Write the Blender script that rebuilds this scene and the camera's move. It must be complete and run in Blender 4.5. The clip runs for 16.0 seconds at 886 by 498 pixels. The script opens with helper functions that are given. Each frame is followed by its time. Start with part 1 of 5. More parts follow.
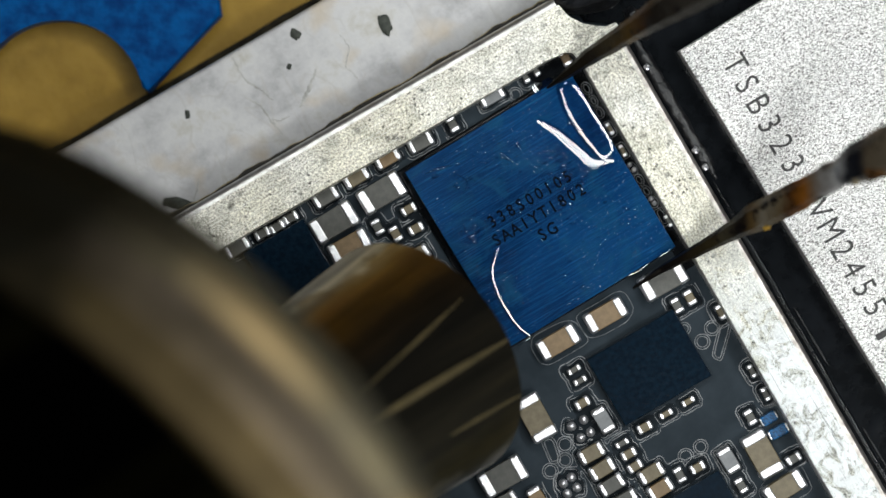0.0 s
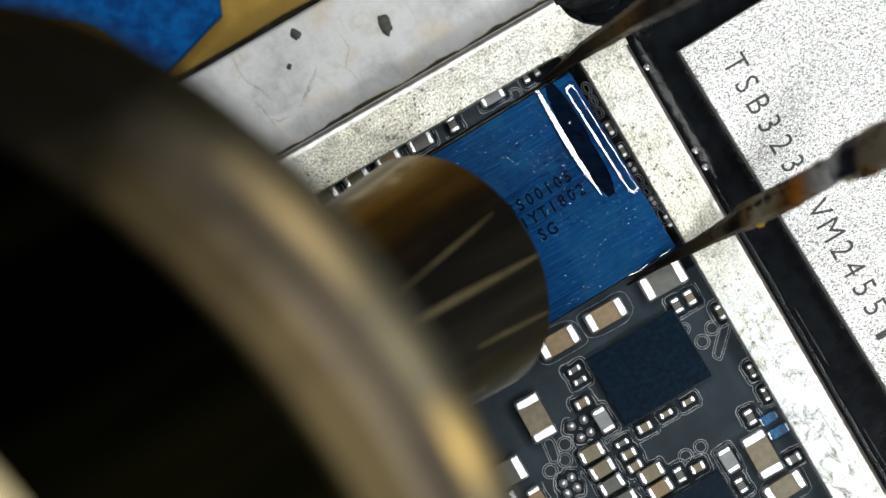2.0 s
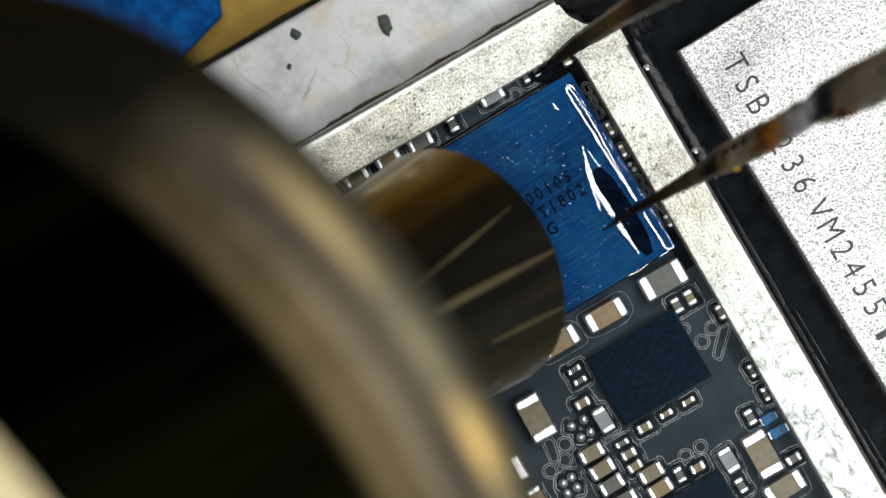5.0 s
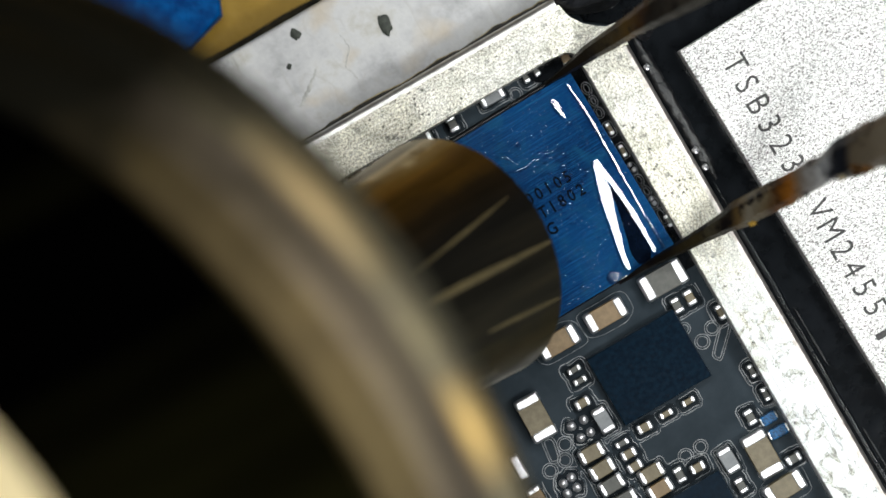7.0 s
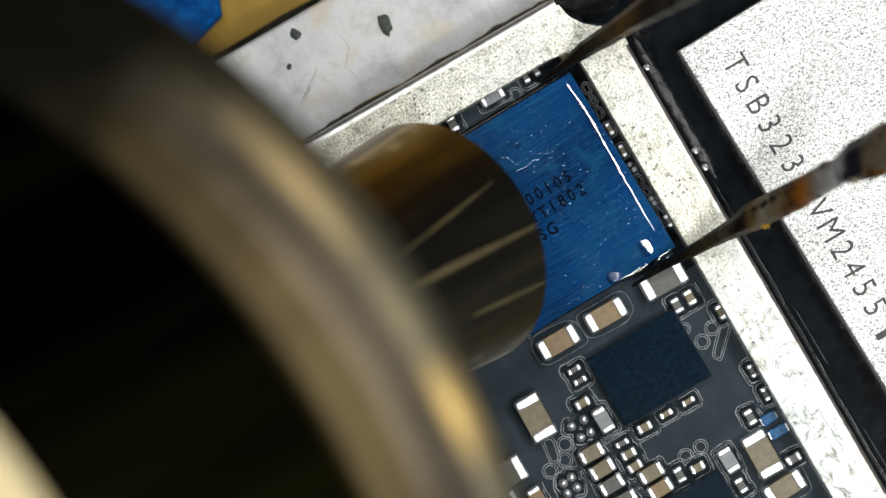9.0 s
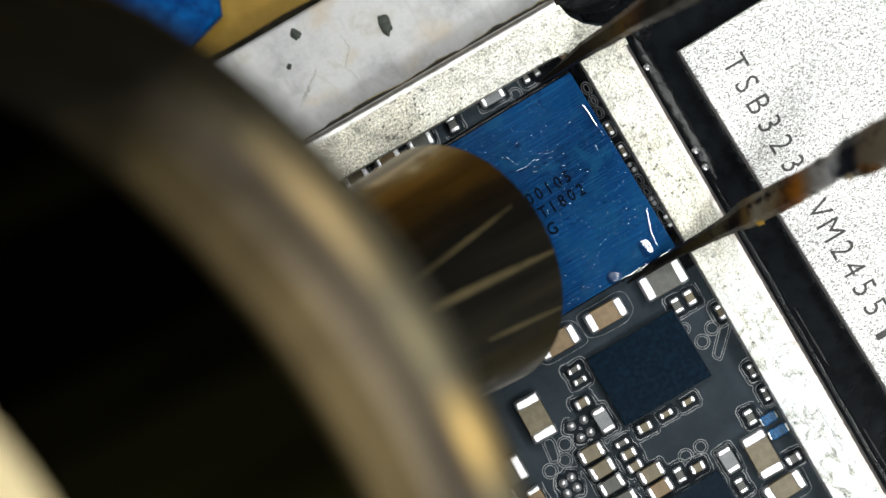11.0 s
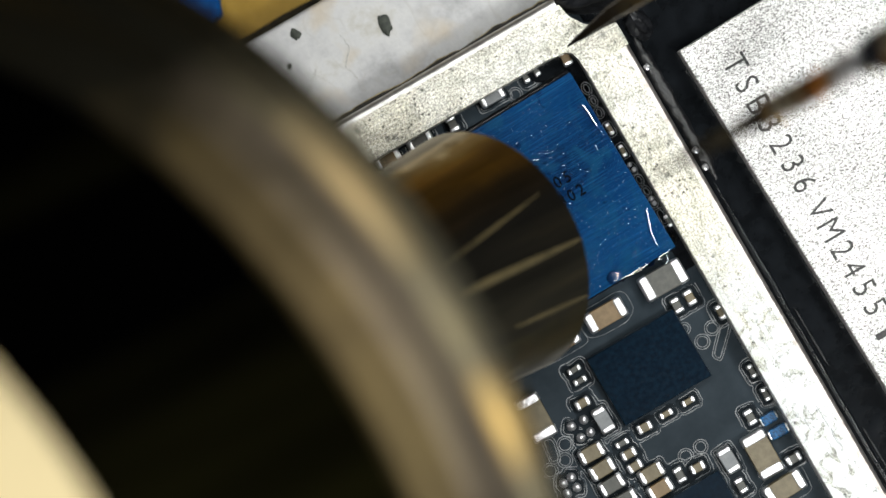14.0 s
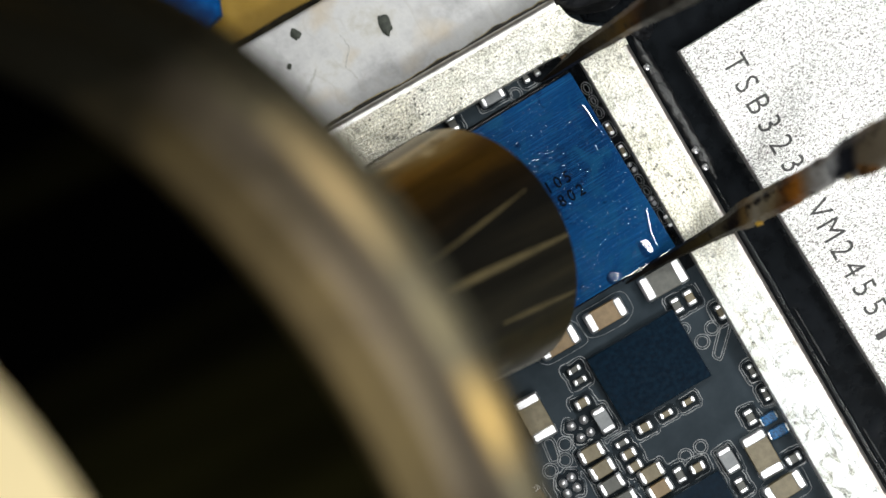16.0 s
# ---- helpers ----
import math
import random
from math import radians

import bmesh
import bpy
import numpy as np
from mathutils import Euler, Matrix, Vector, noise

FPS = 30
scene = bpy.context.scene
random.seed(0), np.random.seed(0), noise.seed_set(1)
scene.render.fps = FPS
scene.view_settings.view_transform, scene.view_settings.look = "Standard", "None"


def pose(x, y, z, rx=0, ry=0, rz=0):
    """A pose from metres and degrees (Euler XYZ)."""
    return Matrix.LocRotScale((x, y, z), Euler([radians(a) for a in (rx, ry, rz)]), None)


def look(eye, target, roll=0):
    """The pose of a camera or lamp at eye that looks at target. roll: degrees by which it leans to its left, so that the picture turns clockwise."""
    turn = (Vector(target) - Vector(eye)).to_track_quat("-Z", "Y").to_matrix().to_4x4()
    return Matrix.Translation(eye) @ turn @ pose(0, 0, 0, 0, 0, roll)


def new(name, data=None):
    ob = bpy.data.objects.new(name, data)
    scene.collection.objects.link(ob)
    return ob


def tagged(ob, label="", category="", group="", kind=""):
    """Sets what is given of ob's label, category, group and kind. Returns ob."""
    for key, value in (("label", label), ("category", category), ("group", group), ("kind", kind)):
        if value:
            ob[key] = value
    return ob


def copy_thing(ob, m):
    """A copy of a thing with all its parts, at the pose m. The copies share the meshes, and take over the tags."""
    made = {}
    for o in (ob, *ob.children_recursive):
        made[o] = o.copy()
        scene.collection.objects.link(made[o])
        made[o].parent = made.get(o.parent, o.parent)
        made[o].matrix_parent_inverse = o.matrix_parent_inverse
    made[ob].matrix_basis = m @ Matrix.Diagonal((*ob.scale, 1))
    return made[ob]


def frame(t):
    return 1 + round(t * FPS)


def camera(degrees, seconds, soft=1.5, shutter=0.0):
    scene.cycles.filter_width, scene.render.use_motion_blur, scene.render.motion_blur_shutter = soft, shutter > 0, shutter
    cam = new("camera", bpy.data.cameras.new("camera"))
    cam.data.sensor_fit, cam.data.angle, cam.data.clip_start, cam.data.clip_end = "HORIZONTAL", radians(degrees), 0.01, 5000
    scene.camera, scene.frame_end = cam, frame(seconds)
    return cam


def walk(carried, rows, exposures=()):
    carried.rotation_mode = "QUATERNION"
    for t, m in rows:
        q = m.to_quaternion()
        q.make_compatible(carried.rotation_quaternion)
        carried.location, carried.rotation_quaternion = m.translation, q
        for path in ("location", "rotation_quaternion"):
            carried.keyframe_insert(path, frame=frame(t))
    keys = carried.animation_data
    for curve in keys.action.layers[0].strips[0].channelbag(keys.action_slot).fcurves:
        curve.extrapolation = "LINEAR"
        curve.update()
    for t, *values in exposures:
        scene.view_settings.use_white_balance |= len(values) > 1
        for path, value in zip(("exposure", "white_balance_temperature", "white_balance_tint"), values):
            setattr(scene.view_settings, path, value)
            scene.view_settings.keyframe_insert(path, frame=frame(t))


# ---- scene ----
# The picture plane is the circuit board at z = 0; the microscope camera looks straight down on it.
MM = 0.001
EYE = 110.0                      # height of the lens over the board, mm
DEG = 2 * math.degrees(math.atan(784 / 75 / EYE))
cam = camera(DEG, 16.0, soft=1.5, shutter=0.5)
cam.data.dof.use_dof = True      # microscope: shallow depth of field, focused on the board
cam.data.dof.focus_distance = (EYE - 0.5) * MM
cam.data.dof.aperture_fstop = 62.0
STILL = look((0, 0, EYE * MM), (0, 0, 0))
walk(cam, [(0.0, STILL), (16.0, STILL)], [(0.0, -0.44, 6500, 10), (1.2, -0.44, 6500, 10), (2.0, -0.18, 6500, 10), (4.0, -0.15, 6500, 10), (9.0, -0.06, 6560, 10), (16.0, -0.02, 6640, 10)])

# ---- light: LED ring round the microscope lens, dim room ----
world = bpy.data.worlds.new("room")
scene.world = world
world.use_nodes = True
world.node_tree.nodes["Background"].inputs[0].default_value = (0.9, 0.95, 1.0, 1)
world.node_tree.nodes["Background"].inputs[1].default_value = 0.012
RING_POWER = 0.0195
RING_R, RING_Z = 36.0, 96.0
RING_MID = Vector((13, 7, 0))      # the ring hangs a little to one side of this eyepiece
for i in range(12):              # straight segments close the ring
    a = math.radians(30 * i + 15)
    lamp = bpy.data.lights.new("ring_led", "AREA")
    lamp.shape, lamp.size, lamp.size_y, lamp.energy = "RECTANGLE", 19.5 * MM, 10 * MM, RING_POWER * 8 / 12 * (1 + 0.4 * math.cos(a + math.radians(20)))
    lamp.color = (0.97, 1.0, 0.99)
    led = new("ring_led", lamp)
    spot = Vector((RING_R * math.cos(a), RING_R * math.sin(a), RING_Z))
    away = spot.normalized()
    side = Vector((-math.sin(a), math.cos(a), 0))
    turn = Matrix((side, away.cross(side), away)).transposed()
    led.matrix_world = Matrix.Translation((spot + RING_MID) * MM) @ turn.to_4x4()
scene.view_settings.exposure = 0.0


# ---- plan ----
def at(x, y, z=0.0):
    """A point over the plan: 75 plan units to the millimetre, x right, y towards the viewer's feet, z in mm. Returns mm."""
    k = (EYE - z) / EYE / 75
    return Vector(((x - 784) * k, (441 - y) * k, z))


C30, S30 = math.cos(math.radians(30)), math.sin(math.radians(30))


def bd(a, b):
    """Plan point from the board's own axes: a along the shield's long bar, b across it, from the shield's inner corner."""
    return 1012 + a * C30 + b * S30, 84 - a * S30 + b * C30


# ---- mesh helpers: everything is modelled in mm and scaled to metres ----
def finish(name, bm, material, smooth=True):
    me = bpy.data.meshes.new(name)
    bmesh.ops.recalc_face_normals(bm, faces=bm.faces)
    bm.normal_update()
    for v in bm.verts:
        v.co *= MM
    if smooth:
        most = max(f.calc_area() for f in bm.faces)
        broad = {f for f in bm.faces if f.calc_area() > 0.15 * most}
        blocky = len(broad) < 13     # flat sides of blocks stay flat between their rounded edges
        for e in bm.edges:
            fs = e.link_faces
            e.smooth = len(fs) == 2 and fs[0].normal.angle(fs[1].normal, 0) < math.radians(38) and not (blocky and (fs[0] in broad or fs[1] in broad))
    for f in bm.faces:
        f.smooth = smooth
    bm.to_mesh(me)
    bm.free()
    me.materials.append(material)
    return me


def part(name, bm, material, parent, label="", m=None, smooth=True):
    ob = new(name, finish(name, bm, material, smooth))
    ob.parent = parent
    if m is not None:
        ob.matrix_basis = m
    return tagged(ob, label)


def thing(name, place, turn, label, category, group="", kind=""):
    """An Empty at a place in mm, turned about z by degrees."""
    ob = new(name)
    ob.empty_display_size = 0.001
    ob.matrix_basis = pose(place[0] * MM, place[1] * MM, place[2] * MM, 0, 0, turn)
    return tagged(ob, label, category, group, kind)


def solid(name, bm, material, place, turn, label, category, group="", kind="", smooth=True):
    ob = new(name, finish(name, bm, material, smooth))
    ob.matrix_basis = pose(place[0] * MM, place[1] * MM, place[2] * MM, 0, 0, turn)
    return tagged(ob, label, category, group, kind)


def block(sx, sy, sz, r=0.0, seg=2, x=0.0, y=0.0, z=0.0, bm=None):
    """A box with rounded edges, its base at z."""
    bm = bm or bmesh.new()
    made = bmesh.ops.create_cube(bm, size=1.0, matrix=Matrix.Translation((x, y, z + sz / 2)) @ Matrix.Diagonal((sx, sy, sz, 1)))
    if r > 0:
        edges = list({e for v in made["verts"] for e in v.link_edges})
        bmesh.ops.bevel(bm, geom=edges, offset=r, segments=seg, affect="EDGES", profile=0.5)
    return bm


def prism(points, z0, z1, r=0.0, seg=2, bottom=False):
    """An outline pulled up from z0 to z1, with its top edges rounded."""
    bm = bmesh.new()
    lo = [bm.verts.new((p[0], p[1], z0)) for p in points]
    hi = [bm.verts.new((p[0], p[1], z1)) for p in points]
    n = len(points)
    top = bm.faces.new(hi)
    bm.faces.new(lo[::-1])
    for i in range(n):
        bm.faces.new((lo[i], lo[(i + 1) % n], hi[(i + 1) % n], hi[i]))
    if r > 0:
        bmesh.ops.bevel(bm, geom=list(top.edges), offset=r, segments=seg, affect="EDGES", profile=0.5)
    return bm


def lathe(profile, seg=96, bm=None):
    """Profile of (radius, height) turned round z."""
    bm = bm or bmesh.new()
    rings = []
    for r, z in profile:
        rings.append([bm.verts.new((r * math.cos(2 * math.pi * i / seg), r * math.sin(2 * math.pi * i / seg), z)) for i in range(seg)])
    for lo, hi in zip(rings, rings[1:]):
        for i in range(seg):
            bm.faces.new((lo[i], lo[(i + 1) % seg], hi[(i + 1) % seg], hi[i]))
    return bm


def tube(path, radius, sides=6, closed=False, bm=None, flat=1.0):
    """A thin bead along a path of points; radius a number or one for each point."""
    bm = bm or bmesh.new()
    n = len(path)
    path = [Vector(p) for p in path]
    rings = []
    for i, p in enumerate(path):
        q = path[(i + 1) % n] if closed or i < n - 1 else p
        o = path[i - 1] if closed or i > 0 else p
        d = (q - o).normalized()
        side = d.cross(Vector((0, 0, 1)))
        side = side.normalized() if side.length > 1e-6 else Vector((1, 0, 0))
        up = side.cross(d)
        r = radius[i] if isinstance(radius, (list, tuple)) else radius
        rings.append([bm.verts.new(p + side * (r * math.cos(2 * math.pi * k / sides)) + up * (r * flat * math.sin(2 * math.pi * k / sides))) for k in range(sides)])
    for i in range(n if closed else n - 1):
        a, b = rings[i], rings[(i + 1) % n]
        for k in range(sides):
            bm.faces.new((a[k], a[(k + 1) % sides], b[(k + 1) % sides], b[k]))
    if not closed:
        bm.faces.new(rings[0])
        bm.faces.new(rings[-1][::-1])
    return bm


# ---- materials ----
def nodes_of(name):
    m = bpy.data.materials.new(name)
    m.use_nodes = True
    nt = m.node_tree
    return m, nt, nt.nodes["Principled BSDF"]


def noise_tex(nt, per_mm, detail=4.0, rough=0.55, stretch=(1, 1, 1), turn=0.0, distort=0.0):
    co = nt.nodes.new("ShaderNodeTexCoord")
    mp = nt.nodes.new("ShaderNodeMapping")
    mp.inputs["Scale"].default_value = stretch
    mp.inputs["Rotation"].default_value = (0, 0, math.radians(turn))
    nt.links.new(co.outputs["Object"], mp.inputs["Vector"])
    no = nt.nodes.new("ShaderNodeTexNoise")
    no.inputs["Scale"].default_value = per_mm * 1000
    no.inputs["Detail"].default_value = detail
    no.inputs["Roughness"].default_value = rough
    no.inputs["Distortion"].default_value = distort
    nt.links.new(mp.outputs["Vector"], no.inputs["Vector"])
    return no


def ramp(nt, src, stops):
    cr = nt.nodes.new("ShaderNodeValToRGB")
    el = cr.color_ramp.elements
    while len(el) < len(stops):
        el.new(0.5)
    for e, (p, c) in zip(el, stops):
        e.position = p
        e.color = (*c, 1) if len(c) == 3 else c
    nt.links.new(src, cr.inputs["Fac"])
    return cr


def mix(nt, fac, a, b, how="MIX"):
    mx = nt.nodes.new("ShaderNodeMix")
    mx.data_type, mx.blend_type = "RGBA", how
    for key, src in ((0, fac), (6, a), (7, b)):
        if isinstance(src, (int, float)):
            mx.inputs[key].default_value = src
        elif isinstance(src, tuple):
            mx.inputs[key].default_value = (*src, 1)
        else:
            nt.links.new(src, mx.inputs[key])
    return mx.outputs[2]


def bump(nt, bsdf, src, height_mm, strength=1.0):
    b = nt.nodes.new("ShaderNodeBump")
    b.inputs["Strength"].default_value = strength
    b.inputs["Distance"].default_value = height_mm * MM
    nt.links.new(src, b.inputs["Height"])
    nt.links.new(b.outputs["Normal"], bsdf.inputs["Normal"])
    return b


def plain(name, c1, c2, per_mm=3.0, rough=0.5, metal=0.0, relief=0.0, relief_per_mm=None, lo=0.35, hi=0.65, stretch=(1, 1, 1), turn=0.0, coat=0.0, spec=0.5):
    m, nt, b = nodes_of(name)
    no = noise_tex(nt, per_mm, stretch=stretch, turn=turn)
    cr = ramp(nt, no.outputs["Fac"], [(lo, c1), (hi, c2)])
    nt.links.new(cr.outputs["Color"], b.inputs["Base Color"])
    b.inputs["Roughness"].default_value = rough
    b.inputs["Metallic"].default_value = metal
    b.inputs["Specular IOR Level"].default_value = spec
    b.inputs["Coat Weight"].default_value = coat
    b.inputs["Coat Roughness"].default_value = 0.05
    if relief:
        n2 = noise_tex(nt, relief_per_mm or per_mm * 4, stretch=stretch, turn=turn)
        bump(nt, b, n2.outputs["Fac"], relief)
    return m


M_BOARD = plain("solder_mask", (0.026, 0.035, 0.043), (0.039, 0.051, 0.062), 1.2, 0.12, relief=0.002, relief_per_mm=9, spec=0.3)
M_TIN = plain("tinned_end", (0.84, 0.84, 0.87), (0.95, 0.95, 0.97), 6, 0.36, 0.95, relief=0.012, relief_per_mm=12)
M_SOLDER = plain("solder", (0.5, 0.5, 0.52), (0.72, 0.72, 0.75), 8, 0.3, 0.8, relief=0.02, relief_per_mm=10)
M_TAN = plain("tan_ceramic", (0.175, 0.112, 0.048), (0.250, 0.163, 0.078), 5, 0.5, relief=0.004, relief_per_mm=25)
M_GREY = plain("grey_ceramic", (0.060, 0.061, 0.054), (0.095, 0.094, 0.082), 5, 0.5, relief=0.004, relief_per_mm=25)
M_PALE = plain("pale_ceramic", (0.17, 0.18, 0.19), (0.24, 0.25, 0.26), 5, 0.45, relief=0.004, relief_per_mm=25)
M_OLIVE = plain("olive_ceramic", (0.125, 0.100, 0.054), (0.195, 0.158, 0.092), 5, 0.5, relief=0.004, relief_per_mm=25)
M_BLUEPART = plain("blue_ceramic", (0.0006, 0.022, 0.060), (0.004, 0.120, 0.32), 18, 0.3, spec=0.3)
M_DARKIC = plain("dark_blue_resin", (0.0012, 0.0064, 0.0140), (0.0032, 0.0135, 0.0265), 9, 0.16, relief=0.004, relief_per_mm=10, spec=0.2)
# pale base colour carries the highlight along the clear coat's edges
M_RIM = plain("mask_edge_highlight", (0.16, 0.165, 0.17), (0.40, 0.41, 0.42), 5, 0.2, spec=0.8)
# dark base colour paints the shade on the clear coat's slopes
M_COAT_SHADE = plain("coat_slope_shade", (0.010, 0.013, 0.016), (0.019, 0.025, 0.030), 2, 0.12, spec=0.25)
M_TAR = plain("black_underfill", (0.0028, 0.0036, 0.0046), (0.0065, 0.008, 0.010), 2.5, 0.14, relief=0.012, relief_per_mm=2.5, spec=0.2)
M_LUMP = plain("grey_resin", (0.006, 0.0065, 0.008), (0.017, 0.018, 0.021), 5, 0.36, relief=0.02, relief_per_mm=4, spec=0.35)
M_ROUGH = plain("rough_dark_resin", (0.002, 0.0023, 0.003), (0.012, 0.013, 0.015), 6, 0.3, relief=0.06, relief_per_mm=5, spec=0.4)
M_GLUE_SHADE = plain("dark_brown_adhesive_and_shade", (0.006, 0.005, 0.003), (0.030, 0.025, 0.014), 3, 0.6, relief=0.02, relief_per_mm=6, spec=0.08)
M_AMBER = plain("amber_adhesive_edge", (0.30, 0.24, 0.11), (0.55, 0.47, 0.26), 4, 0.3)
M_INK = plain("dark_marking", (0.003, 0.005, 0.010), (0.006, 0.009, 0.016), 10, 0.9, spec=0.0)
M_GREYINK = plain("grey_marking", (0.02, 0.02, 0.02), (0.05, 0.05, 0.048), 14, 0.6)


def chip_material():
    m, nt, b = nodes_of("blue_silicon_back")
    big = noise_tex(nt, 0.35, 3)
    base = ramp(nt, big.outputs["Fac"], [(0.32, (0.002, 0.014, 0.054)), (0.55, (0.003, 0.033, 0.115)), (0.72, (0.005, 0.048, 0.150))])
    fine = noise_tex(nt, 6.0, 5, 0.7, stretch=(0.12, 9, 1), turn=40)
    lines = ramp(nt, fine.outputs["Fac"], [(0.50, (0, 0, 0)), (0.72, (1, 1, 1))])
    c = mix(nt, lines.outputs["Color"], base.outputs["Color"], (0.012, 0.108, 0.290))
    f2 = noise_tex(nt, 1.6, 4, 0.7, stretch=(0.2, 12, 1), turn=-34)
    l2 = ramp(nt, f2.outputs["Fac"], [(0.60, (0, 0, 0)), (0.76, (1, 1, 1))])
    c = mix(nt, l2.outputs["Color"], c, (0.012, 0.105, 0.22))
    grit = noise_tex(nt, 22, 2, 0.5)
    where = noise_tex(nt, 0.7, 3)
    g1 = ramp(nt, grit.outputs["Fac"], [(0.66, (0, 0, 0)), (0.74, (1, 1, 1))])
    g2 = ramp(nt, where.outputs["Fac"], [(0.46, (0, 0, 0)), (0.62, (1, 1, 1))])
    c = mix(nt, mix(nt, 1.0, g1.outputs["Color"], g2.outputs["Color"], "MULTIPLY"), c, (0.16, 0.30, 0.46))
    mask = noise_tex(nt, 1.1, 4, 0.6, distort=1.5)
    film = ramp(nt, mask.outputs["Fac"], [(0.52, (0, 0, 0)), (0.70, (0.5, 0.5, 0.5))])
    c = mix(nt, film.outputs["Color"], c, (0.010, 0.075, 0.155))
    nt.links.new(c, b.inputs["Base Color"])
    b.inputs["Roughness"].default_value = 0.08
    b.inputs["Specular IOR Level"].default_value = 0.35
    bump(nt, b, fine.outputs["Fac"], 0.0025)
    return m


M_CHIP = chip_material()


def pit_tex(nt, per_mm, full, gone, lo, hi):
    """Round pits strewn in patches: 1 inside a pit, 0 outside."""
    co = nt.nodes.new("ShaderNodeTexCoord")
    vo = nt.nodes.new("ShaderNodeTexVoronoi")
    vo.inputs["Scale"].default_value = per_mm * 1000
    wobble = noise_tex(nt, per_mm * 3.0, 3)
    bend = nt.nodes.new("ShaderNodeVectorMath")
    bend.operation = "MULTIPLY_ADD"
    bend.inputs[1].default_value = (0.5 * MM / per_mm,) * 3
    nt.links.new(wobble.outputs["Color"], bend.inputs[0])
    nt.links.new(co.outputs["Object"], bend.inputs[2])
    nt.links.new(bend.outputs["Vector"], vo.inputs["Vector"])
    hole = ramp(nt, vo.outputs["Distance"], [(full, (1, 1, 1)), (gone, (0, 0, 0))])
    patch = noise_tex(nt, per_mm * 0.3, 3)
    where = ramp(nt, patch.outputs["Fac"], [(lo, (0, 0, 0)), (hi, (1, 1, 1))])
    return mix(nt, 1.0, hole.outputs["Color"], where.outputs["Color"], "MULTIPLY")


def shield_material(rubbed=False):
    m, nt, b = nodes_of("pitted_nickel_silver")
    grain = noise_tex(nt, 19, 5, 0.75)
    base = ramp(nt, grain.outputs["Fac"], [(0.34, (0.12, 0.118, 0.110)), (0.47, (0.39, 0.385, 0.365)), (0.60, (0.76, 0.755, 0.73))])
    large = pit_tex(nt, 2.8, 0.13, 0.27, 0.40, 0.52)
    small = pit_tex(nt, 6.5, 0.13, 0.27, 0.42, 0.56)
    large = mix(nt, 0.7, (0, 0, 0), large)
    dark = mix(nt, 1.0, large, small, "ADD")
    c = mix(nt, dark, base.outputs["Color"], (0.085, 0.085, 0.082))
    stain = noise_tex(nt, 0.45, 3)
    st = ramp(nt, stain.outputs["Fac"], [(0.36, (1, 1, 0.97)), (0.60, (1.0, 0.975, 0.86))])
    c = mix(nt, 1.0, c, st.outputs["Color"], "MULTIPLY")
    smear = noise_tex(nt, 1.3, 5, 0.7, distort=0.8)
    sm = ramp(nt, smear.outputs["Fac"], [(0.34, (0.70, 0.70, 0.67)), (0.48, (1.0, 1.0, 0.98)), (0.64, (1.25, 1.25, 1.24))])
    c = mix(nt, 1.0, c, sm.outputs["Color"], "MULTIPLY")
    sc = noise_tex(nt, 4, 5, 0.75, stretch=(0.3, 14, 1), turn=62)
    scr = ramp(nt, sc.outputs["Fac"], [(0.58, (0, 0, 0)), (0.66, (1, 1, 1))])
    s2 = noise_tex(nt, 4, 5, 0.75, stretch=(0.3, 14, 1), turn=-18)
    scr2 = ramp(nt, s2.outputs["Fac"], [(0.60, (0, 0, 0)), (0.68, (1, 1, 1))])
    c = mix(nt, scr.outputs["Color"], c, (0.80, 0.795, 0.76))
    c = mix(nt, scr2.outputs["Color"], c, (0.74, 0.735, 0.70))
    s3 = noise_tex(nt, 3, 5, 0.75, stretch=(0.3, 16, 1), turn=8)
    scr3 = ramp(nt, s3.outputs["Fac"], [(0.31, (1, 1, 1)), (0.38, (0, 0, 0))])
    c = mix(nt, scr3.outputs["Color"], c, (0.18, 0.18, 0.17))
    if rubbed:                   # polish plus brighter light, coloured in towards one end, with grey smears left over
        co = nt.nodes.new("ShaderNodeTexCoord")
        sep = nt.nodes.new("ShaderNodeSeparateXYZ")
        nt.links.new(co.outputs["Object"], sep.inputs[0])
        far = nt.nodes.new("ShaderNodeMath")
        far.operation = "MULTIPLY"
        far.inputs[1].default_value = 1000 / 16
        nt.links.new(sep.outputs[0], far.inputs[0])
        wear_lit = ramp(nt, far.outputs[0], [(0.28, (0, 0, 0)), (0.5, (1, 1, 1))])
        left = noise_tex(nt, 2.2, 6, 0.72, distort=1.0)
        spots = ramp(nt, left.outputs["Fac"], [(0.40, (0.0, 0.0, 0.0)), (0.50, (1, 1, 1))])
        f = mix(nt, 1.0, wear_lit.outputs["Color"], spots.outputs["Color"], "MULTIPLY")
        c = mix(nt, wear_lit.outputs["Color"], c, mix(nt, 1.0, c, (0.62, 0.64, 0.65), "MULTIPLY"))
        f = mix(nt, 0.82, (0, 0, 0), f)
        c = mix(nt, f, c, (0.62, 0.65, 0.665))
        fine = noise_tex(nt, 3, 5, 0.75, stretch=(0.25, 11, 1), turn=38)
        cuts = ramp(nt, fine.outputs["Fac"], [(0.33, (1, 1, 1)), (0.42, (0, 0, 0))])
        c = mix(nt, cuts.outputs["Color"], c, (0.22, 0.23, 0.23))
    nt.links.new(c, b.inputs["Base Color"])
    b.inputs["Metallic"].default_value = 0.6
    b.inputs["Roughness"].default_value = 0.35
    h = mix(nt, 0.5, sc.outputs["Fac"], grain.outputs["Fac"])
    h = mix(nt, dark, h, (0, 0, 0))
    bump(nt, b, h, 0.0175)
    return m


